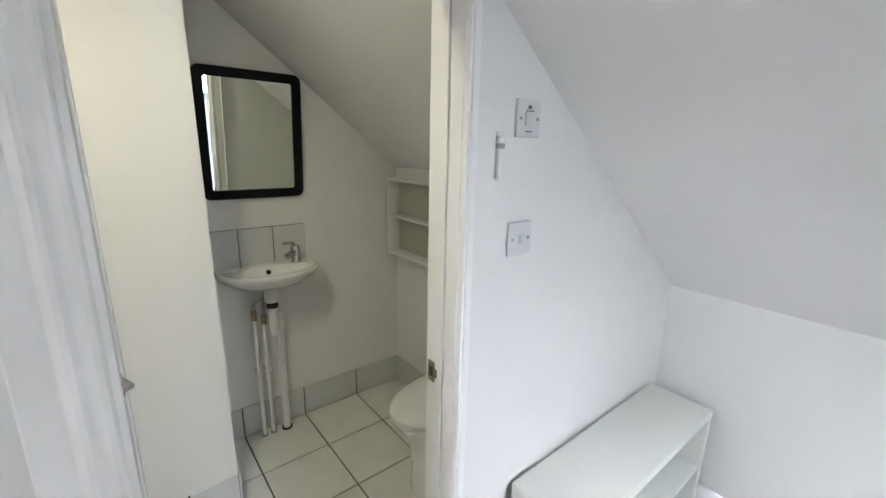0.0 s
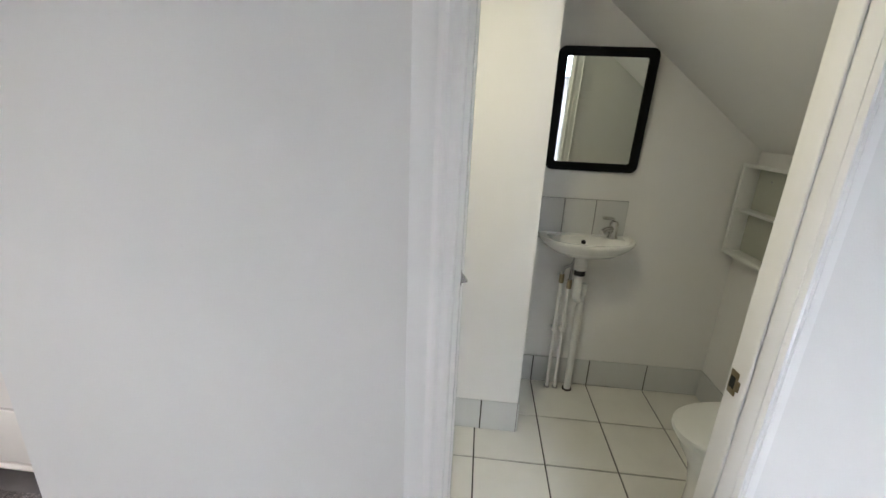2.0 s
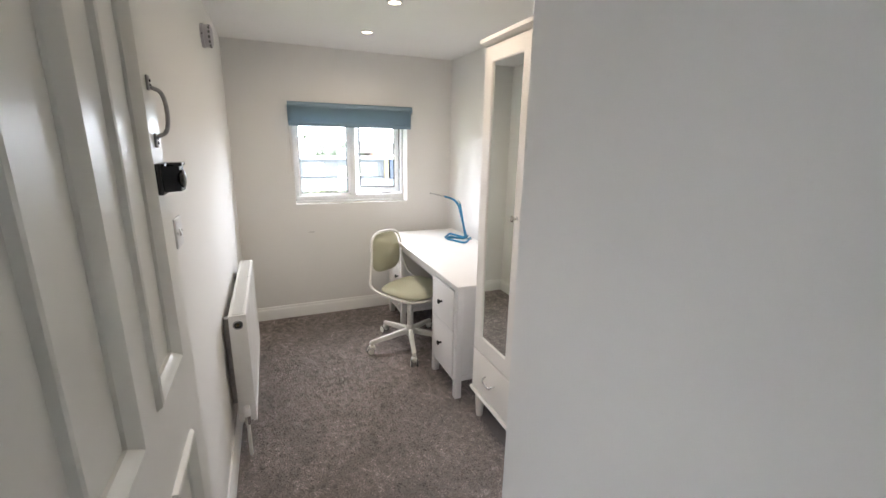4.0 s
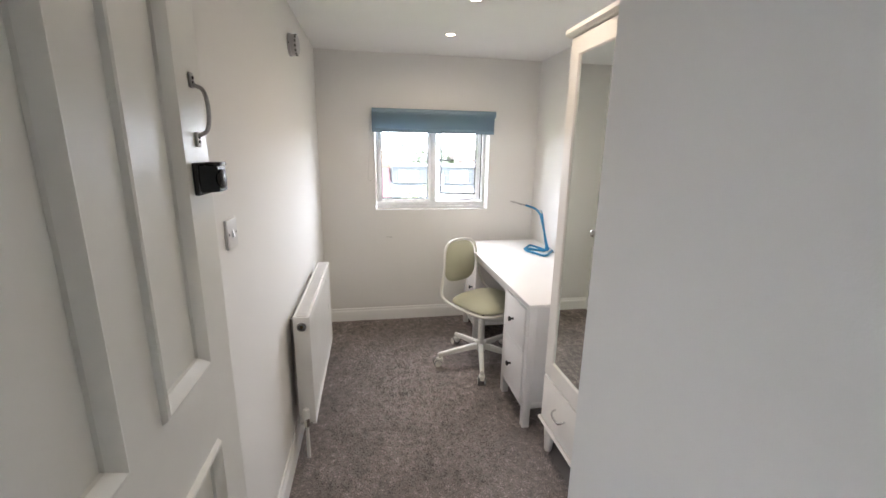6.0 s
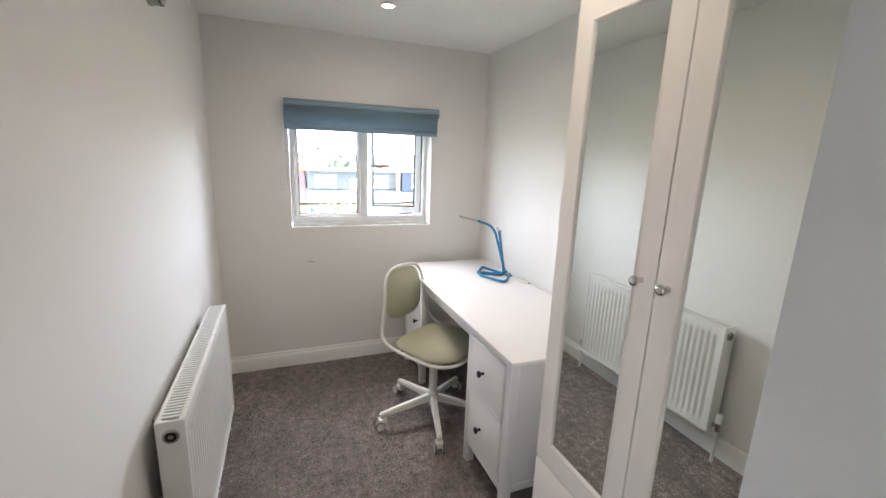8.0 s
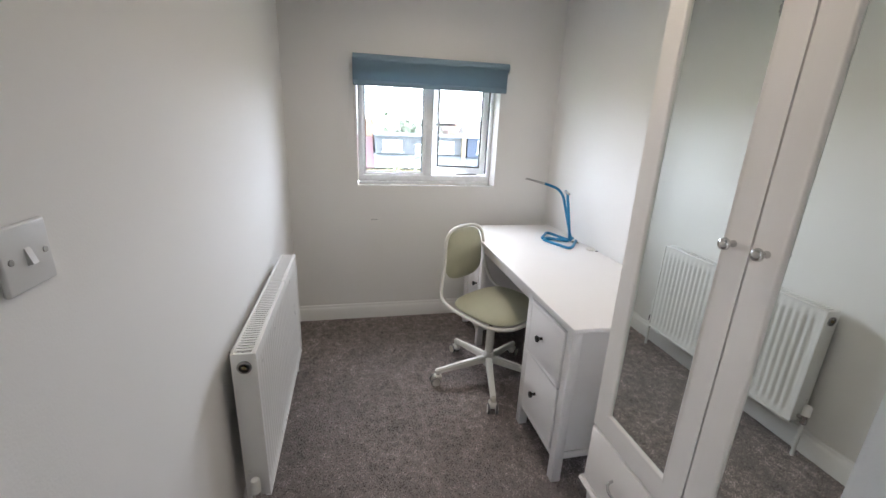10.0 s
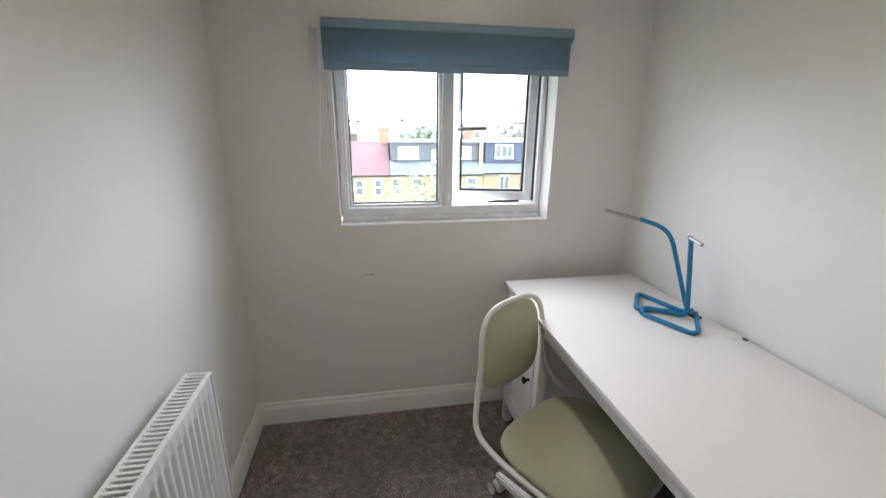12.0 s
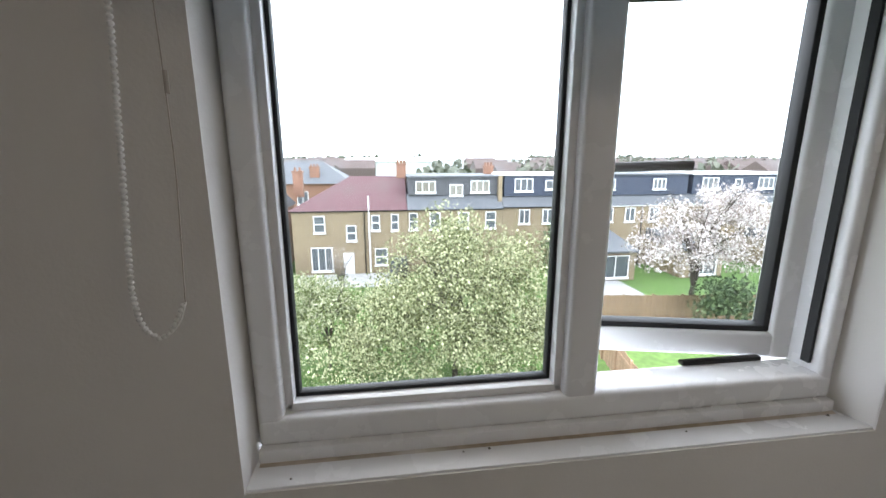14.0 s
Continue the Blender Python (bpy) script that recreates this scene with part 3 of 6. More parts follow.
# ---- window, blind ----
def build_window():
    xf = -3.575
    w = thing("window_1", pose(0, 0, 0), "white plastic two-light window with one casement ajar", "window", kind="structure")
    y0, y1, z0, z1 = WY0 + 0.003, 1.503, WZ0 + 0.022, WZ1 - 0.002
    ym0, ym1 = 1.010, 1.066

    def bar(name, lo, hi):
        return part(name, bx(lo, hi, 0.009, 3), UPVC, w)
    fw = 0.038
    bar("window_frame", (xf - 0.03, y0, z0), (xf + 0.04, y0 + fw, z1))
    fr = 0.027
    bar("window_frame", (xf - 0.03, y1 - fr, z0), (xf + 0.04, y1, z1))
    bar("window_frame", (xf - 0.029, y0 + 0.001, z0 + 0.001), (xf + 0.041, y1 - 0.001, z0 + 0.047))
    bar("window_frame", (xf - 0.029, y0 + 0.001, z1 - fw), (xf + 0.041, y1 - 0.001, z1 - 0.001))
    bar("mullion", (xf - 0.028, ym0, z0 + 0.034), (xf + 0.039, ym1, z1 - 0.026))
    # bead and gasket round the fixed light
    gy0, gy1, gz0, gz1 = y0 + fw, ym0, z0 + 0.047, z1 - fw
    for name, m, dx, t in (("glazing_bead", UPVC, 0.024, 0.012), ("gasket", GASKET, 0.006, 0.018)):
        for lo, hi in (((gy0 - 0.004, gz0), (gy0 + t, gz1)), ((gy1 - t, gz0), (gy1 + 0.004, gz1)), ((gy0, gz0 - 0.004), (gy1, gz0 + t)), ((gy0, gz1 - t), (gy1, gz1 + 0.004))):
            part(name, bx((xf - 0.012, lo[0], lo[1]), (xf + dx, hi[0], hi[1]), 0.003), m, w)
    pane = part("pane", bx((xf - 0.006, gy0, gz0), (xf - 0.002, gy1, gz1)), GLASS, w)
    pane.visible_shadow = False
    part("window_sill", bx((XW - 0.21, WY0, WZ0 - 0.004), (XW - 0.003, WY1, WZ0 + 0.004), 0.002), UPVC, w)
    part("reveal_lining", prism(bmesh.new(), [(XW - 0.002, WY1 - 0.001), (xf + 0.040, 1.5035), (xf - 0.035, 1.5035), (xf - 0.035, WY1 - 0.001)], "z", WZ0 + 0.005, WZ1 - 0.001), PAINT, w)
    part("sub_sill", bx((xf + 0.025, y0 + 0.002, WZ0 + 0.002), (xf + 0.052, y1 - 0.002, WZ0 + 0.026), 0.004), UPVC, w)
    # brown-stained sealant along the foot of the frame, and a few dead specks on the sill
    part("sealant", prism(bmesh.new(), [(xf + 0.0515, WZ0 + 0.0035), (xf + 0.058, WZ0 + 0.0045), (xf + 0.0515, WZ0 + 0.0065)], "y", y0 + 0.004, y1 - 0.004), SEALANT, w, "brown-stained sealant line")
    for yy, dx, r in ((0.60, 0.085, 0.0016), (0.885, 0.062, 0.0022), (0.845, 0.064, 0.0014), (1.21, 0.066, 0.0015), (1.48, 0.06, 0.0025)):
        part("speck", lathe(bmesh.new(), [(0, -0.0005), (r, 0.0), (r * 0.6, r), (0, r * 1.2)], Matrix.Translation((xf + dx, yy, WZ0 + 0.004)), 7), MARK, w)
    # open casement, hinged at the far side and pushed out
    sy0, sy1, sz0, sz1 = ym1 - 0.008, y1 - fr + 0.006, z0 + 0.045, z1 - fw + 0.006
    sw, bw = sy1 - sy0 - 0.01, 0.051
    s = part("casement", bx((-0.03, -sw, sz0), (0.03, -sw + bw, sz1), 0.008, 3), UPVC, w)
    s.matrix_local = pose(xf - 0.050, sy1 + 0.006, 0, 0, 0, -13)
    for lo, hi in (((-0.03, -0.042, sz0), (0.03, 0, sz1)), ((-0.029, -sw + 0.001, sz0 + 0.001), (0.029, -0.001, sz0 + bw)), ((-0.029, -sw + 0.001, sz1 - bw), (0.029, -0.001, sz1 - 0.001))):
        part("casement_rail", bx(lo, hi, 0.008, 3), UPVC, s)
    p0, p1, q0, q1 = -sw + bw, -0.042, sz0 + bw, sz1 - bw
    t = 0.010
    for lo, hi in (((p0 - 0.003, q0), (p0 + t, q1)), ((p1 - t, q0), (p1 + 0.003, q1)), ((p0, q0 - 0.003), (p1, q0 + t)), ((p0, q1 - t), (p1, q1 + 0.003))):
        part("gasket", bx((-0.01, lo[0], lo[1]), (0.022, hi[0], hi[1]), 0.002), GASKET, s)
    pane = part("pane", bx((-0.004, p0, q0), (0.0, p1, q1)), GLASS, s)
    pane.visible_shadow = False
    part("seal", bx((0.018, -0.005, sz0 + 0.01), (0.026, 0.004, sz1 - 0.01)), GASKET, s)
    hb = part("handle_base", bx((0.028, -sw + 0.030, 1.37), (0.040, -sw + 0.054, 1.51), 0.005), UPVC, s)
    # grey, not frame white: the shade of its backlit side is in the colour
    part("lever", tube(bmesh.new(), [(0.036, -sw + 0.042, 1.42), (0.072, -sw + 0.042, 1.42), (0.074, -sw + 0.175, 1.424)], 0.008, 10, False, 0.012), GREYP, hb, "window handle lever, its backlit shade put into a grey colour")
    part("friction_stay", bx((xf - 0.034, 1.26, z0 + 0.047), (xf - 0.020, 1.42, z0 + 0.055), 0.002), KNOB, w, "dark steel friction stay")
    part("drip_seal", bx((xf + 0.005, y1 - fr - 0.006, z0 + 0.06), (xf + 0.020, y1 - fr + 0.002, z1 - fw)), GASKET, w)


build_window()


def build_blind():
    b = thing("roller_blind", pose(XW, 0, 0), "grey-blue fabric roller blind, almost rolled up", "blind")
    y0, y1, zr = 0.522, 1.552, 1.802
    part("roll", cy((0.036, y0, zr), (0.036, y1, zr), 0.0275, None, 28), BLIND, b, "rolled blue fabric")
    bm = bmesh.new()
    pts = [(0.0615, zr), (0.0605, 1.76), (0.059, 1.70), (0.0585, 1.668)]
    cols = []
    n = 24
    for i in range(n + 1):
        y = y0 + (y1 - y0) * i / n - 0.002
        wob = 0.0012 * math.sin(i * 1.1)
        cols.append([bm.verts.new((x + wob * (k / 3), min(y, y1 - 0.012), z)) for k, (x, z) in enumerate(pts)])
    for a, c in zip(cols, cols[1:]):
        for k in range(3):
            bm.faces.new([a[k], a[k + 1], c[k + 1], c[k]])
    bmesh.ops.solidify(bm, geom=bm.faces[:], thickness=0.0012)
    part("fabric", bm, BLIND, b)
    part("hem_bar", bx((0.050, y0, 1.641), (0.064, y1 - 0.012, 1.672), 0.006, 3), BLIND, b, "blue fabric-covered hem bar")
    for y in (y0 - 0.006, y1 + 0.004):
        part("bracket", bx((0.0, y - 0.003, zr - 0.035), (0.060, y + 0.003, zr + 0.03), 0.004), PLAST, b)
        part("end_disc", cy((0.036, y - 0.005, zr), (0.036, y + 0.006, zr), 0.022, None, 20), PLAST, b)
    # bead chain
    ch = part("chain_loop", tube(bmesh.new(), [(0.052, 0.509, zr), (0.052, 0.500, 1.55), (0.050, 0.478, 1.30), (0.049, 0.480, 1.265), (0.049, 0.499, 1.243), (0.049, 0.520, 1.262), (0.046, 0.527, 1.285)], 0.0015, 6, False, 0.03), PLAST, b, "white plastic bead chain")
    part("return_cord", tube(bmesh.new(), [(0.046, 0.527, 1.285), (0.030, 0.528, 1.42), (0.020, 0.524, 1.55), (0.016, 0.518, zr)], 0.0007, 6, False, 0.03), CORD, b, "thin cream return cord")
    part("cord_joiner", cy((0.0225, 0.5265, 1.498), (0.021, 0.526, 1.520), 0.0024, None, 8), CORD, b)
    bead = mesh_of("bead", lathe(bmesh.new(), [(0, -0.0029), (0.0024, -0.0018), (0.0031, 0), (0.0024, 0.0018), (0, 0.0029)], n=6), PLAST, 80)
    path = [Vector(p) for p in ((0.052, 0.509, zr), (0.052, 0.500, 1.55), (0.050, 0.479, 1.30), (0.0495, 0.4815, 1.27), (0.049, 0.487, 1.255), (0.049, 0.499, 1.2465), (0.049, 0.511, 1.255), (0.0485, 0.519, 1.27), (0.046, 0.526, 1.285))]
    dist, count = 0.0, 0
    for a, c in zip(path, path[1:]):
        seg = (c - a).length
        while dist < seg and count < 190:
            o = new("bead", bead)
            o.parent, o.location = ch, a.lerp(c, dist / seg)
            dist += 0.0058
            count += 1
        dist -= seg


build_blind()

solo("scuff_mark", tube(bmesh.new(), [(XW + 0.0006, 0.628, 0.757), (XW + 0.0006, 0.645, 0.763), (XW + 0.0006, 0.655, 0.758), (XW + 0.0006, 0.678, 0.762)], 0.0016, 5), MARK, "thin grey scuff scratched into the wall", "scuff")

# ---- downlights ----
for dx, dy in DOWNLIGHTS:
    dl = thing("downlight", pose(dx, dy, ZC), "small round white recessed downlight, lit", "downlight", "recessed downlights")
    part("rim", lathe(bmesh.new(), [(0.030, 0.0), (0.043, 0.0), (0.042, -0.005), (0.034, -0.007), (0.030, -0.004), (0.030, 0.0)]), PLAST, dl)
    part("lens", lathe(bmesh.new(), [(0, -0.0025), (0.030, -0.0025), (0.030, -0.001), (0, -0.001)]), LAMPGLOW, dl, "glowing lamp lens")


# ---- desk ----
def build_desk():
    d = thing("desk", pose(0, 0, 0), "white wooden desk with a drawer pedestal and a cupboard", "desk")
    x0, x1, y0, y1, zt = -3.353, -1.802, 1.285, 1.935, 0.74
    part("tabletop", bx((x0, y0, zt - 0.021), (x1, y1, zt), 0.003, 2), LACQ, d)
    part("apron", bx((-2.97, y0 + 0.022, zt - 0.075), (-2.20, y0 + 0.040, zt - 0.022), 0.002), LACQ, d)
    part("back_panel", bx((-2.97, y1 - 0.045, 0.18), (-2.20, y1 - 0.030, zt - 0.022)), LACQ, d)
    L = 0.042
    for a, b in ((-2.225, -1.825), (-3.332, -2.945)):
        for x in (a, b - L):
            for y in (y0 + 0.014, y1 - 0.014 - L):
                part("leg", bx((x, y, 0.0), (x + L, y + L, zt - 0.021), 0.003), LACQ, d)
        for x in (a + 0.010, b - 0.026):
            part("side_panel", bx((x, y0 + 0.014 + L, 0.135), (x + 0.016, y1 - 0.014 - L, zt - 0.021)), LACQ, d)
            part("side_rail", bx((x - 0.006, y0 + 0.014 + L, 0.115), (x + 0.022, y1 - 0.014 - L, 0.150), 0.002), LACQ, d)
        part("bottom_board", bx((a + 0.02, y0 + 0.05, 0.13), (b - 0.02, y1 - 0.03, 0.142)), LACQ, d)
        part("rear_board", bx((a + 0.02, y1 - 0.03, 0.13), (b - 0.02, y1 - 0.018, zt - 0.03)), LACQ, d)
        part("top_rail", bx((a + L, y0 + 0.017, zt - 0.045), (b - L, y0 + 0.040, zt - 0.021), 0.001), LACQ, d)
        part("bottom_rail", bx((a + L, y0 + 0.018, 0.105), (b - L, y0 + 0.036, 0.132), 0.001), LACQ, d)

    def knob_at(parent, x, y, z):
        part("knob", lathe(bmesh.new(), [(0, 0), (0.0075, 0), (0.006, 0.006), (0.006, 0.013), (0.013, 0.018), (0.0155, 0.023), (0.013, 0.028), (0, 0.030)], Matrix.Translation((x, y, z)) @ pose(0, 0, 0, 90, 0, 0)), KNOB, parent, "dark metal knob", smooth=50)
    for z0, z1, zk in ((0.437, 0.690, 0.568), (0.136, 0.432, 0.285)):
        dr = part("drawer", bx((-2.225 + L + 0.003, y0 + 0.006, z0), (-1.825 - L - 0.003, y0 + 0.026, z1), 0.004), LACQ, d)
        part("drawer_lip", recess(bmesh.new(), -2.225 + L + 0.003, -1.825 - L - 0.003, z0, z1, y0 + 0.006, [(0.0, 0.0005), (0.004, -0.002), (0.012, -0.0025), (0.016, 0.0005)], -1, False), LACQ, dr, smooth=60)
        knob_at(dr, -2.042, y0 + 0.006, zk)
    dx0, dx1, dz0, dz1 = -3.332 + L + 0.003, -2.945 - L - 0.003, 0.136, 0.690
    dr = part("cupboard_door", slab(bmesh.new(), "y", y0 + 0.010, y0 + 0.028, [dx0, dx0 + 0.055, dx1 - 0.055, dx1], [dz0, dz0 + 0.06, dz1 - 0.055, dz1],
              lambda u, z: not (dx0 + 0.055 < u < dx1 - 0.055 and dz0 + 0.06 < z < dz1 - 0.055)), LACQ, d)
    part("door_panel", bx((dx0 + 0.05, y0 + 0.018, dz0 + 0.05), (dx1 - 0.05, y0 + 0.024, dz1 - 0.05)), LACQ, dr)
    knob_at(dr, dx1 - 0.028, y0 + 0.010, 0.43)
    # cable holes in the back edge: flat discs with the shade painted in
    for x, y, r in ((-2.878, 1.889, 0.030), (-2.690, 1.926, 0.010)):
        at = Matrix.Translation((x, y, zt)) @ Matrix.Diagonal((1, 0.85, 1, 1))
        part("cable_hole", lathe(bmesh.new(), [(0, 0.0006), (r, 0.0006), (r, -0.001), (0, -0.001)], at), INNER_SHADE, d, "cable hole, a flat disc painted as inner shade")
        if r > 0.02:
            part("hole_rim", lathe(bmesh.new(), [(r - 0.003, 0.0008), (r - 0.002, 0.003), (r + 0.005, 0.003), (r + 0.007, 0.0002)], at), PLAST, d, "white plastic cable grommet rim")
    part("hole_cover", lathe(bmesh.new(), [(0, 0.007), (0.030, 0.006), (0.034, 0.003), (0.034, 0.0005), (0, 0.0005)], Matrix.Translation((-2.727, 1.908, zt)) @ pose(0, 0, 0, 4, 0, 0) @ Matrix.Diagonal((1, 0.75, 1, 1))), FRAMEW, d, "loose cream grommet cap")



build_desk()


# ---- desk lamp ----
def build_lamp():
    l = thing("desk_lamp", pose(0, 0, 0.74), "bright blue bent-tube desk lamp frame standing on the desk", "lamp")
    r, z = 0.0085, 0.0087
    part("base_tube", tube(bmesh.new(), [(-2.865, 1.862, 0.033), (-2.905, 1.850, z + 0.004), (-2.955, 1.690, z), (-3.105, 1.800, z), (-2.885, 1.868, z), (-2.905, 1.862, 0.045), (-2.990, 1.825, 0.285), (-3.015, 1.795, 0.325), (-3.05, 1.719, 0.350)], r, 12, False, 0.035), BLUE, l)
    part("front_tube", tube(bmesh.new(), [(-2.888, 1.90, z), (-2.755, 1.800, z), (-2.742, 1.765, z), (-2.925, 1.690, z), (-2.965, 1.735, z + 0.002), (-2.868, 1.838, z + 0.004), (-2.862, 1.835, 0.05), (-2.822, 1.760, 0.325), (-2.800, 1.735, 0.340)], r, 12, False, 0.022), BLUE, l)
    part("arm_rod", cy((-3.045, 1.724, 0.351), (-3.143, 1.626, 0.372), 0.0028, None, 8), STEEL, l, "bare steel rod")
    part("arm_rod", cy((-3.047, 1.716, 0.345), (-3.143, 1.621, 0.366), 0.0022, None, 8), STEEL, l, "bare steel rod")
    part("lamp_stub", cy((-2.800, 1.735, 0.340), (-2.730, 1.720, 0.336), 0.0065, None, 12), STEEL, l, "grey metal stub end")


build_lamp()


# ---- chair ----
def build_chair():
    c = thing("swivel_chair", pose(-2.60, 1.265, 0.0, 0, 0, -60), "white-framed swivel chair with pale green fabric seat", "chair")
    # local: the sitter looks along +y
    def cushion(w, d, h, dome):
        bm = bmesh.new()
        n, rings = 40, 7
        def ring(s, z):
            out = []
            for k in range(n):
                a = 2 * math.pi * k / n
                ca, sa = math.cos(a), math.sin(a)
                e = 0.62
                out.append(bm.verts.new((s * w / 2 * math.copysign(abs(ca) ** e, ca), s * d / 2 * math.copysign(abs(sa) ** e, sa), z)))
            return out
        prof = [(0.90, 0.0), (0.985, 0.010), (1.0, 0.45 * h), (0.97, 0.75 * h)] + [(1 - 0.12 * i - 0.03, h + dome * math.sin(i / 7 * 1.5)) for i in range(1, 7)]
        rr = [ring(s, z) for s, z in prof]
        for p, q in zip(rr, rr[1:]):
            for k in range(n):
                bm.faces.new([p[k], p[(k + 1) % n], q[(k + 1) % n], q[k]])
        bm.faces.new(rr[0][::-1])
        bm.faces.new(rr[-1])
        return bm
    seat = part("seat", cushion(0.45, 0.43, 0.035, 0.048), FABRIC, c, "pale green upholstered seat", smooth=80)
    seat.location = (-0.035, 0.015, 0.445)
    back = part("backrest", cushion(0.312, 0.305, 0.020, 0.024), FABRIC, c, "pale green upholstered backrest", smooth=80)
    back.matrix_local = pose(-0.038, -0.288, 0.695, 95, 0, 0) @ pose(0, 0, 0, 0, 180, 0) @ pose(0, 0, -0.016)
    r = 0.0095
    w = 0.215
    loop = [(-0.10, -0.296, 0.862), (0.09, -0.296, 0.862), (0.148, -0.292, 0.80), (0.156, -0.280, 0.66), (0.185, -0.268, 0.56), (w + 0.008, -0.235, 0.470), (w + 0.012, -0.12, 0.442), (w + 0.01, 0.15, 0.440), (0.14, 0.232, 0.440), (-0.14, 0.232, 0.440), (-w - 0.01, 0.15, 0.440), (-w - 0.012, -0.12, 0.442), (-w - 0.008, -0.235, 0.470), (-0.195, -0.268, 0.56), (-0.175, -0.280, 0.66), (-0.167, -0.292, 0.80)]
    part("frame_tube", tube(bmesh.new(), [(x - 0.035, y, z) for x, y, z in loop], r, 12, True, 0.075), FRAMEW, c, "white painted bent tube frame", smooth=60)
    part("seat_plate", bx((-0.10, -0.09, 0.405), (0.10, 0.09, 0.432), 0.006), FRAMEW, c)
    for y in (-0.07, 0.07):
        part("cross_bar", cy((-w - 0.035, y, 0.438), (w - 0.035, y, 0.438), 0.008, None, 10), FRAMEW, c)
    part("column", cy((0, 0, 0.16), (0, 0, 0.34), 0.024, None, 20), FRAMEW, c)
    part("gas_rod", cy((0, 0, 0.33), (0, 0, 0.41), 0.014, None, 16), BLACKP, c, "black gas lift rod")
    part("hub", lathe(bmesh.new(), [(0, 0.085), (0.030, 0.085), (0.036, 0.10), (0.034, 0.16), (0.026, 0.172), (0, 0.172)]), FRAMEW, c)
    part("height_lever", tube(bmesh.new(), [(0.02, 0.02, 0.402), (0.10, 0.03, 0.400), (0.17, 0.03, 0.392)], 0.005, 8), FRAMEW, c)
    for k in range(5):
        turn = Matrix.Rotation(radians(-80 + 72 * k + 55), 4, "Z")
        bm = bmesh.new()
        n0 = [(0.02, -0.020, 0.105), (0.02, 0.020, 0.105), (0.02, 0.018, 0.150), (0.02, -0.018, 0.150)]
        n1 = [(0.325, -0.014, 0.070), (0.325, 0.014, 0.070), (0.325, 0.013, 0.098), (0.325, -0.013, 0.098)]
        a, b = [bm.verts.new(v) for v in n0], [bm.verts.new(v) for v in n1]
        bm.faces.new(a[::-1])
        bm.faces.new(b)
        for i in range(4):
            bm.faces.new([a[i], a[(i + 1) % 4], b[(i + 1) % 4], b[i]])
        bmesh.ops.bevel(bm, geom=bm.edges[:], offset=0.006, segments=2, affect="EDGES")
        leg = part("leg", bm, FRAMEW, c)
        leg.matrix_local = turn
        cas = part("caster", cy((0.305, 0, 0.05), (0.305, 0, 0.088), 0.013, None, 12), FRAMEW, c)
        cas.matrix_local = turn
        part("caster_hood", bx((0.285, -0.021, 0.026), (0.333, 0.021, 0.064), 0.012, 3), FRAMEW, cas)
        for s in (-1, 1):
            wm = Matrix.Translation((0.325, s * 0.021, 0.0265)) @ pose(0, 0, 0, -90 * s, 0, 0)
            part("wheel", lathe(bmesh.new(), [(0, 0.006), (0.005, 0.006), (0.006, 0.004), (0.015, 0.005), (0.018, 0.007), (0.0235, 0.007), (0.0235, -0.005), (0, -0.005)], wm, 20), FRAMEW, cas)
            part("tyre", lathe(bmesh.new(), [(0.0225, 0.0055), (0.025, 0.006), (0.0265, 0.003), (0.0265, -0.004), (0.0225, -0.006)], wm, 20), GREYP, cas, "grey rubber tyre")


build_chair()


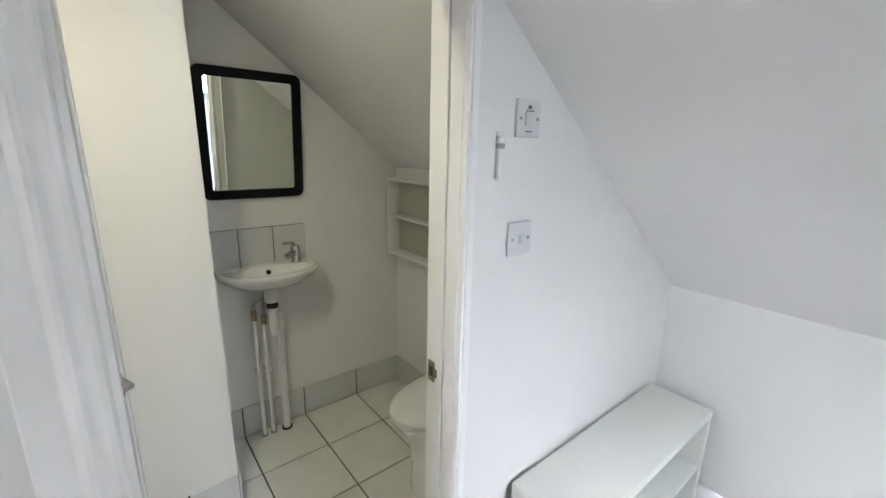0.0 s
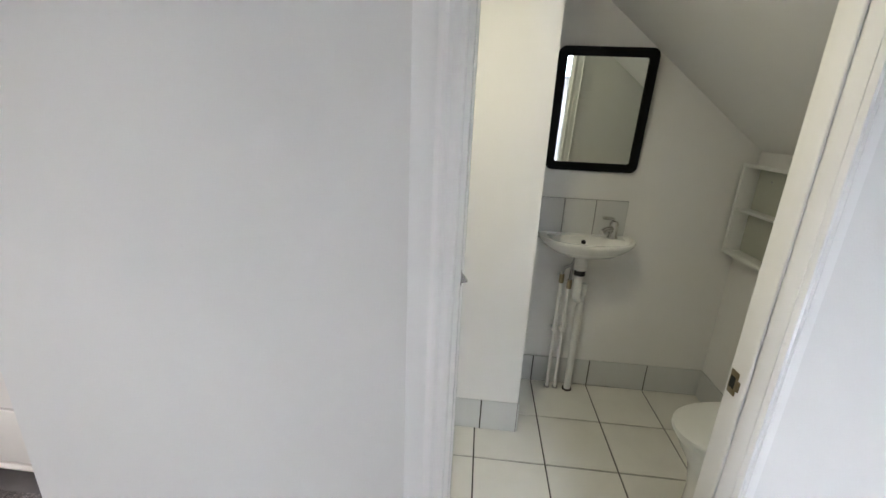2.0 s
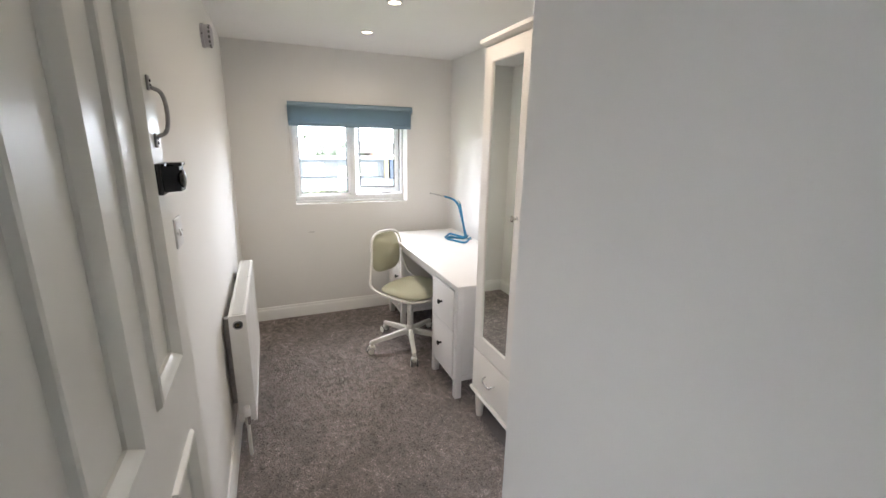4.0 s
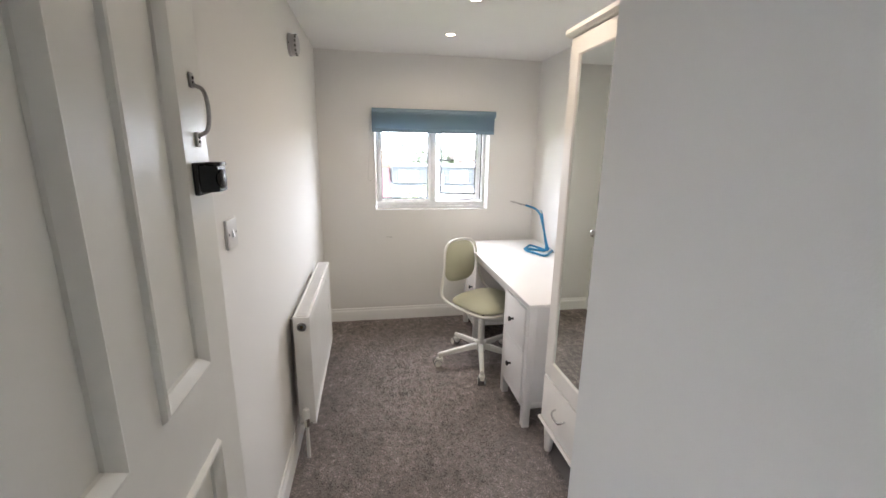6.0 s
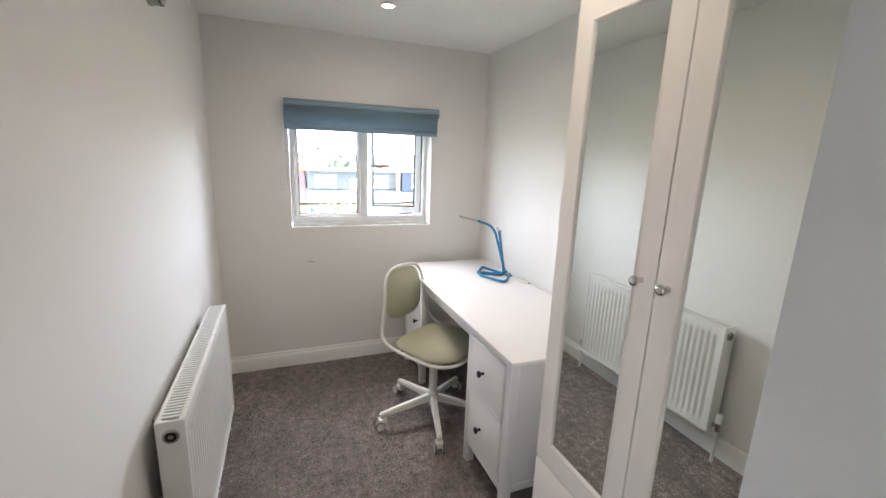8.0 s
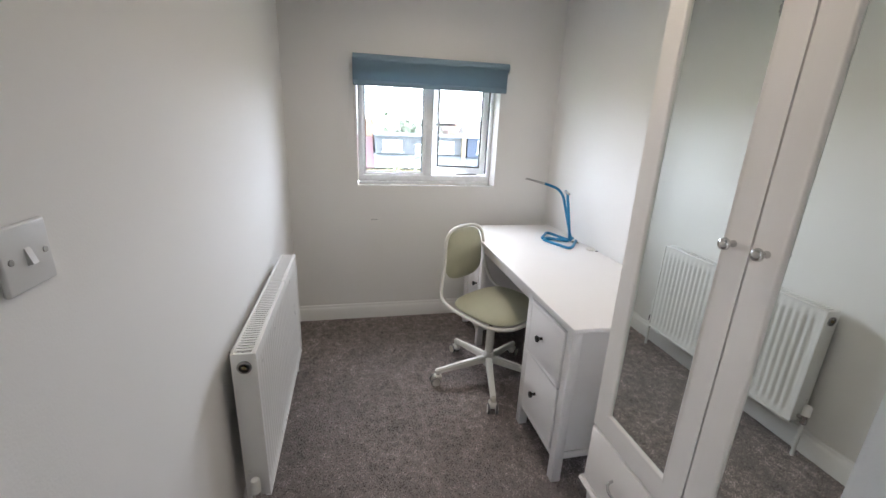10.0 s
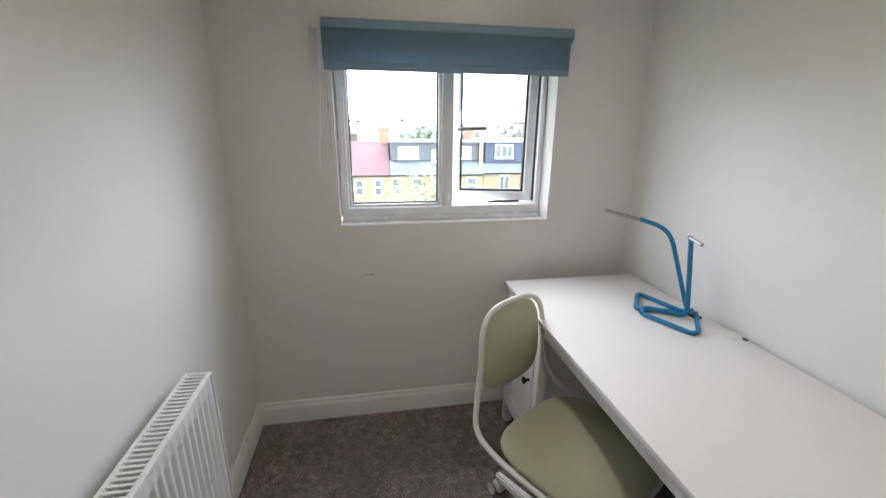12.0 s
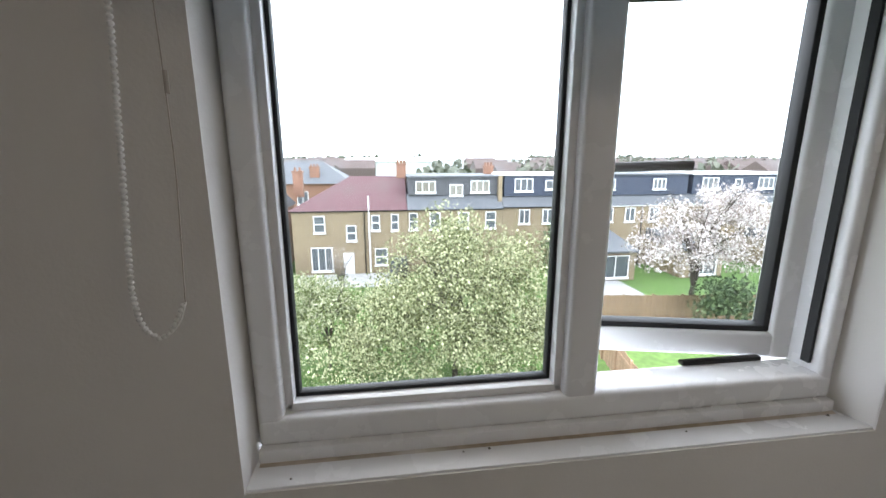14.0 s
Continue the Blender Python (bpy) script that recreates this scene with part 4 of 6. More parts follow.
# ---- wardrobe ----
def build_wardrobe():
    w = thing("wardrobe", pose(0, 0, 0), "white wooden wardrobe with two mirrored doors above drawers", "wardrobe")
    x0, x1, yf, yb, zt = -1.672, -0.872, 1.352, 1.935, 1.965
    for x in (x0, x1 - 0.018):
        part("side_panel", bx((x, yf + 0.002, 0.19), (x + 0.018, yb, zt), 0.002), LACQW, w)
    part("back_board", bx((x0 + 0.018, yb - 0.010, 0.19), (x1 - 0.018, yb, zt)), LACQW, w)
    part("divider", bx((-1.281, yf + 0.004, 0.20), (-1.263, yb - 0.01, zt)), LACQW, w)
    part("top_board", bx((x0 + 0.018, yf + 0.003, zt - 0.02), (x1 - 0.018, yb - 0.01, zt)), LACQW, w)
    part("floor_board", bx((x0 + 0.018, yf + 0.003, 0.19), (x1 - 0.018, yb - 0.01, 0.205)), LACQW, w)
    bm = bmesh.new()
    prism(bm, [(yf - 0.030, zt + 0.004), (yf - 0.042, zt + 0.014), (yf - 0.042, zt + 0.030), (yb, zt + 0.030), (yb, zt + 0.0005), (yf - 0.022, zt + 0.0005)], "x", x0 - 0.012, x1 + 0.008)
    part("cornice", bm, LACQW, w)
    bm = bmesh.new()
    prism(bm, [(yf - 0.024, 0.165), (yf - 0.030, 0.176), (yf - 0.024, 0.188), (yb, 0.188), (yb, 0.150), (yf - 0.014, 0.150)], "x", x0 - 0.012, x1 + 0.008)
    part("base_moulding", bm, LACQW, w)
    for x in (x0 + 0.03, x1 - 0.03):
        for y in (yf + 0.02, yb - 0.04):
            part("leg", lathe(bmesh.new(), [(0, 0), (0.016, 0), (0.020, 0.012), (0.026, 0.10), (0.028, 0.150), (0, 0.150)], Matrix.Translation((x, y, 0)), 18), LACQW, w)
    s = 0.064
    for a, b, kx in ((x0 + 0.004, -1.2745, -1.2745 - 0.040), (-1.2695, x1 - 0.004, -1.2695 + 0.034)):
        z0, z1 = 0.438, zt - 0.004
        d = part("door", slab(bmesh.new(), "y", yf - 0.019, yf - 0.001, [a, a + s, b - s, b], [z0, z0 + 0.078, z1 - 0.066, z1],
                 lambda u, z: not (a + s < u < b - s and z0 + 0.078 < z < z1 - 0.066)), LACQW, w)
        part("mirror", bx((a + s - 0.004, yf - 0.011, z0 + 0.074), (b - s + 0.004, yf - 0.006, z1 - 0.062)), MIRROR, d, "full-height mirror glass")
        part("mirror_bead", recess(bmesh.new(), a + s, b - s, z0 + 0.078, z1 - 0.066, yf - 0.0195, [(-0.004, 0.0), (0.0, -0.0015), (0.004, 0.001), (0.007, 0.008)], -1, False), LACQW, d, smooth=60)
        part("knob", lathe(bmesh.new(), [(0, 0), (0.008, 0), (0.008, 0.002), (0.005, 0.006), (0.005, 0.013), (0.011, 0.018), (0.0145, 0.024), (0.0125, 0.031), (0.006, 0.034), (0, 0.0345)], Matrix.Translation((kx, yf - 0.019, 1.215)) @ pose(0, 0, 0, 90, 0, 0), 20), CHROME, d, "brushed chrome knob", smooth=60)
        dz0, dz1 = 0.194, 0.428
        dr = part("drawer", bx((a, yf - 0.021, dz0), (b, yf - 0.001, dz1), 0.004), LACQW, w)
        cx = (a + b) / 2
        part("drawer_handle", tube(bmesh.new(), [(cx - 0.048, yf - 0.020, 0.325), (cx - 0.046, yf - 0.040, 0.320), (cx - 0.030, yf - 0.047, 0.305), (cx + 0.030, yf - 0.047, 0.305), (cx + 0.046, yf - 0.040, 0.320), (cx + 0.048, yf - 0.020, 0.325)], 0.0045, 10, False, 0.014), CHROME, dr, "chrome bow drawer handle", smooth=60)


build_wardrobe()


# ---- shelf bench under the slope ----
def build_bench():
    b = thing("low_shelf_unit", pose(0, 0, 0), "low white open shelf bench against the partition wall", "shelf bench")
    x0, x1, y0, y1, zt = 1.097, 1.990, 0.780, 1.022, 0.530
    part("top", bx((x0, y0, zt - 0.032), (x1, y1, zt), 0.002), BENCHP, b)
    for x in (x0, x1 - 0.032):
        part("upright", bx((x, y0 + 0.001, 0.0), (x + 0.032, y1, zt - 0.032), 0.002), BENCHP, b)
    part("shelf", bx((x0 + 0.032, y0 + 0.004, 0.265), (x1 - 0.032, y1, 0.285), 0.001), BENCHP, b)
    part("bottom_shelf", bx((x0 + 0.032, y0 + 0.004, 0.03), (x1 - 0.032, y1, 0.05), 0.001), BENCHP, b)


build_bench()
solo("white_lint", bx((-0.55, 0.28, 0.001), (-0.535, 0.287, 0.003), 0.0005), PLAST, "tiny white scrap lying on the carpet", "scrap")


# ---- carpet pile ----
def carpet_pile():
    """Short leaning tufts over the part of the carpet that is walked past."""
    rng = np.random.default_rng(3)
    n = 250000
    x = rng.uniform(XW + 0.02, 0.1, n)
    y = rng.uniform(YL + 0.02, YR - 0.02, n)
    keep = (x < XP - 0.02) | (y < YP - 0.02)
    keep &= ~((x > -1.68) & (y > 1.37)) & ~((x > -3.33) & (x < -1.83) & (y > 1.75))
    x, y = x[keep], y[keep]
    n = len(x)
    clump = 0.6 + 0.4 * np.sin(x * 23 + 3 * np.sin(y * 17)) * np.sin(y * 29 + 2 * np.sin(x * 13))
    hgt = rng.uniform(0.0026, 0.0050, n) * (0.7 + 0.4 * clump)
    rad = rng.uniform(0.0022, 0.0038, n)
    a0 = rng.uniform(0, 6.28, n)
    lx, ly = rng.normal(0, 0.004, n) + 0.003 * np.sin(y * 6 + x * 3), rng.normal(0, 0.004, n) + 0.003 * np.sin(x * 5)
    v = np.zeros((n, 4, 3))
    for k in range(3):
        v[:, k, 0] = x + rad * np.cos(a0 + 2.094 * k)
        v[:, k, 1] = y + rad * np.sin(a0 + 2.094 * k)
        v[:, k, 2] = -0.001
    v[:, 3, 0], v[:, 3, 1], v[:, 3, 2] = x + lx, y + ly, hgt
    base = np.arange(n)[:, None] * 4
    f = np.concatenate([base + np.array([0, 1, 3]), base + np.array([1, 2, 3]), base + np.array([2, 0, 3])])
    me = bpy.data.meshes.new("carpet_pile")
    me.from_pydata(v.reshape(-1, 3).tolist(), [], f.tolist())
    m = bpy.data.materials.new("carpet_tufts")
    m.use_nodes = True
    nt = m.node_tree
    bs = nt.nodes["Principled BSDF"]
    bs.inputs["Roughness"].default_value, bs.inputs["Sheen Weight"].default_value = 0.95, 0.2
    geo = nt.nodes.new("ShaderNodeNewGeometry")
    ramp = nt.nodes.new("ShaderNodeValToRGB")
    e = ramp.color_ramp.elements
    e[0].color, e[1].color = (0.135, 0.111, 0.102, 1), (0.50, 0.42, 0.385, 1)
    nt.links.new(geo.outputs["Random Per Island"], ramp.inputs["Fac"])
    tex = nt.nodes.new("ShaderNodeTexNoise")
    tex.inputs["Scale"].default_value, tex.inputs["Detail"].default_value = 6.0, 5.0
    nt.links.new(geo.outputs["Position"], tex.inputs["Vector"])
    rng_node = nt.nodes.new("ShaderNodeMapRange")
    rng_node.inputs["From Min"].default_value, rng_node.inputs["From Max"].default_value = 0.35, 0.65
    rng_node.inputs["To Min"].default_value, rng_node.inputs["To Max"].default_value = 0.62, 1.15
    nt.links.new(tex.outputs["Fac"], rng_node.inputs["Value"])
    hsv = nt.nodes.new("ShaderNodeHueSaturation")
    nt.links.new(ramp.outputs["Color"], hsv.inputs["Color"])
    fine = nt.nodes.new("ShaderNodeTexNoise")
    fine.inputs["Scale"].default_value, fine.inputs["Detail"].default_value = 26.0, 5.0
    nt.links.new(geo.outputs["Position"], fine.inputs["Vector"])
    fine_range = nt.nodes.new("ShaderNodeMapRange")
    fine_range.inputs["From Min"].default_value, fine_range.inputs["From Max"].default_value = 0.35, 0.65
    fine_range.inputs["To Min"].default_value, fine_range.inputs["To Max"].default_value = 0.5, 1.42
    nt.links.new(fine.outputs["Fac"], fine_range.inputs["Value"])
    both = nt.nodes.new("ShaderNodeMath")
    both.operation = "MULTIPLY"
    nt.links.new(rng_node.outputs["Result"], both.inputs[0])
    nt.links.new(fine_range.outputs["Result"], both.inputs[1])
    nt.links.new(both.outputs[0], hsv.inputs["Value"])
    nt.links.new(hsv.outputs["Color"], bs.inputs["Base Color"])
    me.materials.append(m)
    tagged(new("carpet_pile", me), "grey-brown tufted carpet pile, trodden and mottled", "carpet", kind="stuff")


carpet_pile()


# ---- toilet room ----
def build_wc():
    # mirror
    m = thing("wall_mirror", pose(0.815, YM - 0.024, 1.530, 4.6, 0, -0.6), "square mirror in a black rounded frame over the basin", "mirror")
    w, h, t, r = 0.447, 0.564, 0.041, 0.034

    def rounded(w, h, r, n=6):
        out = []
        for cx, cz, a0 in ((w / 2 - r, h / 2 - r, 0), (-w / 2 + r, h / 2 - r, 90), (-w / 2 + r, -h / 2 + r, 180), (w / 2 - r, -h / 2 + r, 270)):
            out += [(cx + r * math.cos(radians(a0 + 90 * k / n)), cz + r * math.sin(radians(a0 + 90 * k / n))) for k in range(n + 1)]
        return out
    bm = bmesh.new()
    rings = []
    for o, y in ((rounded(w, h, r), 0.0), (rounded(w, h, r), -0.016), (rounded(w - 0.008, h - 0.008, r - 0.004), -0.020), (rounded(w - 2 * t, h - 2 * t, 0.012), -0.020), (rounded(w - 2 * t, h - 2 * t, 0.012), -0.008)):
        rings.append([bm.verts.new((x, y, z)) for x, z in o])
    for p, q in zip(rings, rings[1:]):
        for k in range(len(p)):
            bm.faces.new([p[k], p[(k + 1) % len(p)], q[(k + 1) % len(q)], q[k]])
    part("frame", bm, BLKFR, m)
    part("glass", prism(bmesh.new(), rounded(w - 2 * t + 0.004, h - 2 * t + 0.004, 0.012), "y", -0.011, -0.006), MIRROR, m, "mirror glass")

    # basin
    b = thing("wash_basin", pose(0.835, YM, 0.045), "small white ceramic wall-hung basin", "basin")
    bm = bmesh.new()
    n = 36
    W, D = 0.262, 0.250

    def outline(s, z, dy=0.0):
        pts = []
        for k in range(n):
            a = math.pi * k / (n - 1)
            x, y = math.cos(a), -math.sin(a) ** 0.75
            pts.append(bm.verts.new((s * W * x * (0.90 + 0.10 * abs(y)), dy + s * D * y, z)))
        return pts
    outer = [outline(0.45, 0.778, -0.03), outline(0.66, 0.794, -0.02), outline(0.88, 0.826), outline(0.985, 0.855), outline(1.0, 0.868), outline(0.985, 0.876)]
    for p, q in zip(outer, outer[1:]):
        for k in range(n - 1):
            bm.faces.new([p[k], p[k + 1], q[k + 1], q[k]])
        bm.faces.new([p[-1], p[0], q[0], q[-1]])
    bm.faces.new(outer[0][::-1])
    # bowl: ellipse rings let into the top
    def bowl(s, z):
        return [bm.verts.new((s * 0.190 * math.cos(2 * math.pi * k / (2 * n - 2)), -0.140 - s * 0.088 * math.sin(2 * math.pi * k / (2 * n - 2)), z)) for k in range(2 * n - 2)]
    bowls = [bowl(1.0, 0.876), bowl(0.96, 0.868), bowl(0.82, 0.815), bowl(0.5, 0.798), bowl(0.12, 0.793)]
    for p, q in zip(bowls, bowls[1:]):
        for k in range(len(p)):
            bm.faces.new([p[k], p[(k + 1) % len(p)], q[(k + 1) % len(q)], q[k]])
    bm.faces.new(bowls[-1])
    top = outer[-1]
    half = bowls[0][:n]
    for k in range(n - 1):
        bm.faces.new([top[k], top[k + 1], half[k + 1], half[k]])
    rear = bowls[0][n - 1:] + [bowls[0][0]]
    mid = top[-1], top[0]
    for k in range(len(rear) - 1):
        t0, t1 = k / (len(rear) - 1), (k + 1) / (len(rear) - 1)
        p0, p1 = mid[0].co.lerp(mid[1].co, t0), mid[0].co.lerp(mid[1].co, t1)
        bm.faces.new([rear[k], rear[k + 1], bm.verts.new(p1), bm.verts.new(p0)])
    part("bowl", bm, CERAM, b, smooth=50)
    # no real opening: a dark disc stands for the shade in the overflow
    part("overflow", lathe(bmesh.new(), [(0, 0), (0.010, 0), (0.012, 0.003), (0, 0.003)], Matrix.Translation((-0.01, -0.062, 0.845)) @ pose(0, 0, 0, 70, 0, 0)), KNOB, b, "overflow hole, a dark disc painted as its shade")
    part("soap_dish", lathe(bmesh.new(), [(0, 0.002), (0.030, 0.002), (0.038, 0.008), (0.040, 0.008), (0.032, 0.0), (0, 0.0)], Matrix.Translation((-0.165, -0.085, 0.876)) @ Matrix.Diagonal((1, 0.6, 1, 1))), PLAST, b)

    f = thing("mixer_tap", pose(0.966, YM - 0.055, 0.920), "chrome single-lever basin mixer tap", "tap")
    part("body", lathe(bmesh.new(), [(0, 0), (0.026, 0), (0.026, 0.006), (0.022, 0.012), (0.023, 0.060), (0.024, 0.076), (0.018, 0.088), (0, 0.090)]), CHROME, f, smooth=50)
    part("spout", tube(bmesh.new(), [(-0.005, -0.005, 0.045), (-0.045, -0.035, 0.052), (-0.075, -0.058, 0.040)], 0.014, 12, False, 0.02), CHROME, f, smooth=60)
    part("lever", tube(bmesh.new(), [(0, 0, 0.084), (-0.015, -0.01, 0.104), (-0.070, -0.045, 0.112)], 0.0085, 10, False, 0.02), CHROME, f, smooth=60)

    # pipes under the basin
    p = thing("basin_pipes", pose(0, 0, 0), "white painted basin waste trap and supply pipes", "pipes")
    yp = YM - 0.055
    part("supply_pipe", tube(bmesh.new(), [(0.742, yp, 0.0), (0.742, yp, 0.66)], 0.0095, 12), PLAST, p)
    part("supply_pipe", tube(bmesh.new(), [(0.787, yp, 0.0), (0.787, yp, 0.63)], 0.0095, 12), PLAST, p)
    part("waste_pipe", tube(bmesh.new(), [(0.856, yp - 0.005, 0.0), (0.856, yp - 0.005, 0.60)], 0.019, 16), PLAST, p)
    part("trap", tube(bmesh.new(), [(0.815, yp - 0.06, 0.75), (0.815, yp - 0.06, 0.60), (0.835, yp - 0.035, 0.575), (0.856, yp - 0.005, 0.60)], 0.020, 14, False, 0.03), PLAST, p)
    part("trap_nut", cy((0.815, yp - 0.06, 0.728), (0.815, yp - 0.06, 0.758), 0.029, None, 10), KNOB, p, "dark trap nut")
    part("trap_nut", cy((0.815, yp - 0.06, 0.758), (0.815, yp - 0.06, 0.832), 0.033, None, 16), PLAST, p)
    part("trap_cap", cy((0.856, yp - 0.005, 0.60), (0.856, yp - 0.005, 0.66), 0.024, None, 16), PLAST, p)
    part("flexi_hose", tube(bmesh.new(), [(0.742, yp, 0.70), (0.745, yp - 0.01, 0.745), (0.785, yp - 0.02, 0.765), (0.80, yp - 0.02, 0.835)], 0.008, 10, False, 0.03), STEEL, p, "braided steel hose")
    part("flexi_hose", tube(bmesh.new(), [(0.787, yp, 0.66), (0.787, yp - 0.01, 0.74), (0.81, yp - 0.015, 0.835)], 0.008, 10, False, 0.03), STEEL, p, "braided steel hose")
    for x, z in ((0.742, 0.655), (0.787, 0.625)):
        part("isolating_valve", cy((x, yp, z), (x, yp, z + 0.05), 0.0135, None, 8), BRASS, p, "brass isolating valve")
    for x in (0.742, 0.787):
        part("pipe_clip", bx((x - 0.014, yp - 0.012, 0.36), (x + 0.014, YM, 0.375), 0.003), PLAST, p)
        part("floor_collar", cy((x, yp, 0.0), (x, yp, 0.008), 0.016, None, 14), STEEL, p)
    part("floor_collar", cy((0.856, yp - 0.005, 0.0), (0.856, yp - 0.005, 0.008), 0.027, None, 16), GROUT, p)

    # splashback tiles
    s = thing("splashback", pose(0, YM, 0), "row of pale grey splashback tiles above the basin", "splashback")
    part("grout", bx((0.556, -0.004, 0.885), (1.036, 0.0, 1.104)), GROUT, s, "dark grout")
    tile = mesh_of("tile", bx((0, -0.010, 0), (0.157, -0.002, 0.215), 0.0015, 1), STILE)
    for k in range(3):
        o = new("tile", tile)
        o.parent, o.location = s, (0.557 + 0.160 * k, 0, 0.888)

    # toilet
    w = thing("toilet", pose(XWK - 0.028, 1.600, 0.0), "white ceramic back-to-wall toilet with a closed lid", "toilet")

    def oval(z, x0, hw, n=32):
        pts = []
        for k in range(n):
            a = math.pi * k / (n - 1)
            pts.append((-x0 * math.sin(a) ** 0.72, hw * math.cos(a) * (0.86 + 0.14 * math.sin(a)), z))
        return pts

    def loft(levels):
        bm = bmesh.new()
        rr = [[bm.verts.new(v) for v in oval(z, x0, hw)] for z, x0, hw in levels]
        for p0, q0 in zip(rr, rr[1:]):
            for k in range(len(p0)):
                bm.faces.new([p0[k], p0[(k + 1) % len(p0)], q0[(k + 1) % len(q0)], q0[k]])
        bm.faces.new(rr[0][::-1])
        bm.faces.new(rr[-1])
        return bm
    part("pan", loft([(0.0, 0.43, 0.140), (0.02, 0.435, 0.143), (0.16, 0.43, 0.140), (0.27, 0.45, 0.155), (0.35, 0.495, 0.184), (0.385, 0.512, 0.194), (0.392, 0.508, 0.190)]), CERAM, w, smooth=50)
    part("seat", loft([(0.394, 0.516, 0.199), (0.398, 0.522, 0.203), (0.408, 0.522, 0.203), (0.411, 0.516, 0.199)]), PLAST, w, smooth=50)
    part("lid", loft([(0.414, 0.526, 0.207), (0.418, 0.534, 0.212), (0.434, 0.534, 0.212), (0.441, 0.520, 0.202), (0.445, 0.46, 0.165), (0.446, 0.30, 0.09)]), PLAST, w, smooth=60)
    part("cistern_box", bx((-0.10, -0.19, 0.0), (0.014, 0.19, 0.41), 0.004), PAINT, w)

    # shelf cabinet on the knee wall
    c = thing("wall_shelf_cabinet", pose(XWK, 2.208, 1.104), "small white two-tier open shelf box, empty", "cabinet")
    dpt, hw, hh, t = 0.075, 0.210, 0.215, 0.010
    part("back", bx((-0.004, -hw, -hh), (0.0, hw, hh)), BACKING, c, "grey-green back board")
    for y0, y1, z0, z1 in ((-hw, -hw + t, -hh, hh), (hw - t, hw, -hh, hh), (-hw + t, hw - t, -hh, -hh + t), (-hw + t, hw - t, hh - t, hh)):
        part("side", bx((-dpt, y0, z0), (-0.004, y1, z1), 0.002), PLAST, c)
    part("shelf", bx((-dpt + 0.004, -hw + t, -0.004), (-0.004, hw - t, 0.006), 0.001), PLAST, c)
    for y0, y1, z0, z1 in ((-hw - 0.012, -hw + 0.016, -hh - 0.008, hh + 0.008), (hw - 0.014, hw + 0.006, -hh - 0.008, hh + 0.008), (-hw + 0.008, hw - 0.008, -hh - 0.008, -hh + 0.006), (-hw + 0.008, hw - 0.008, hh - 0.006, hh + 0.008)):
        part("front_trim", bx((-dpt - 0.006, y0, z0), (-dpt + 0.002, y1, z1), 0.002), PLAST, c)
    part("screw", cy((-0.008, -0.06, 0.150), (-0.003, -0.06, 0.150), 0.005, None, 8), STEEL, c)
    part("screw", cy((-0.008, 0.10, 0.150), (-0.003, 0.10, 0.150), 0.005, None, 8), STEEL, c)

    k = thing("strike_plate", pose(WO1 - 0.017, YP + 0.078, 0.942), "worn brass latch strike plate on the door lining", "strike plate")
    part("plate", bx((-0.002, -0.012, -0.028), (0.0005, 0.014, 0.028), 0.0008), BRASS, k)
    part("lip", bx((-0.004, -0.022, -0.012), (0.0, -0.010, 0.012), 0.002), BRASS, k)
    # plate is uncut; the dark bar paints the slot's inner shade
    part("slot", bx((-0.0025, -0.006, -0.014), (-0.0015, 0.010, 0.014)), INNER_SHADE, k)
    k = thing("door_catch", pose(WO0 + 0.010, YP + 0.035, 1.155), "small chrome catch on the door lining", "catch")
    part("plate", bx((-0.0005, -0.010, -0.014), (0.002, 0.010, 0.014), 0.0008), CHROME, k)
    part("nib", prism(bmesh.new(), [(0.002, -0.010), (0.014, -0.006), (0.002, 0.010)], "y", -0.006, 0.006), CHROME, k)


build_wc()


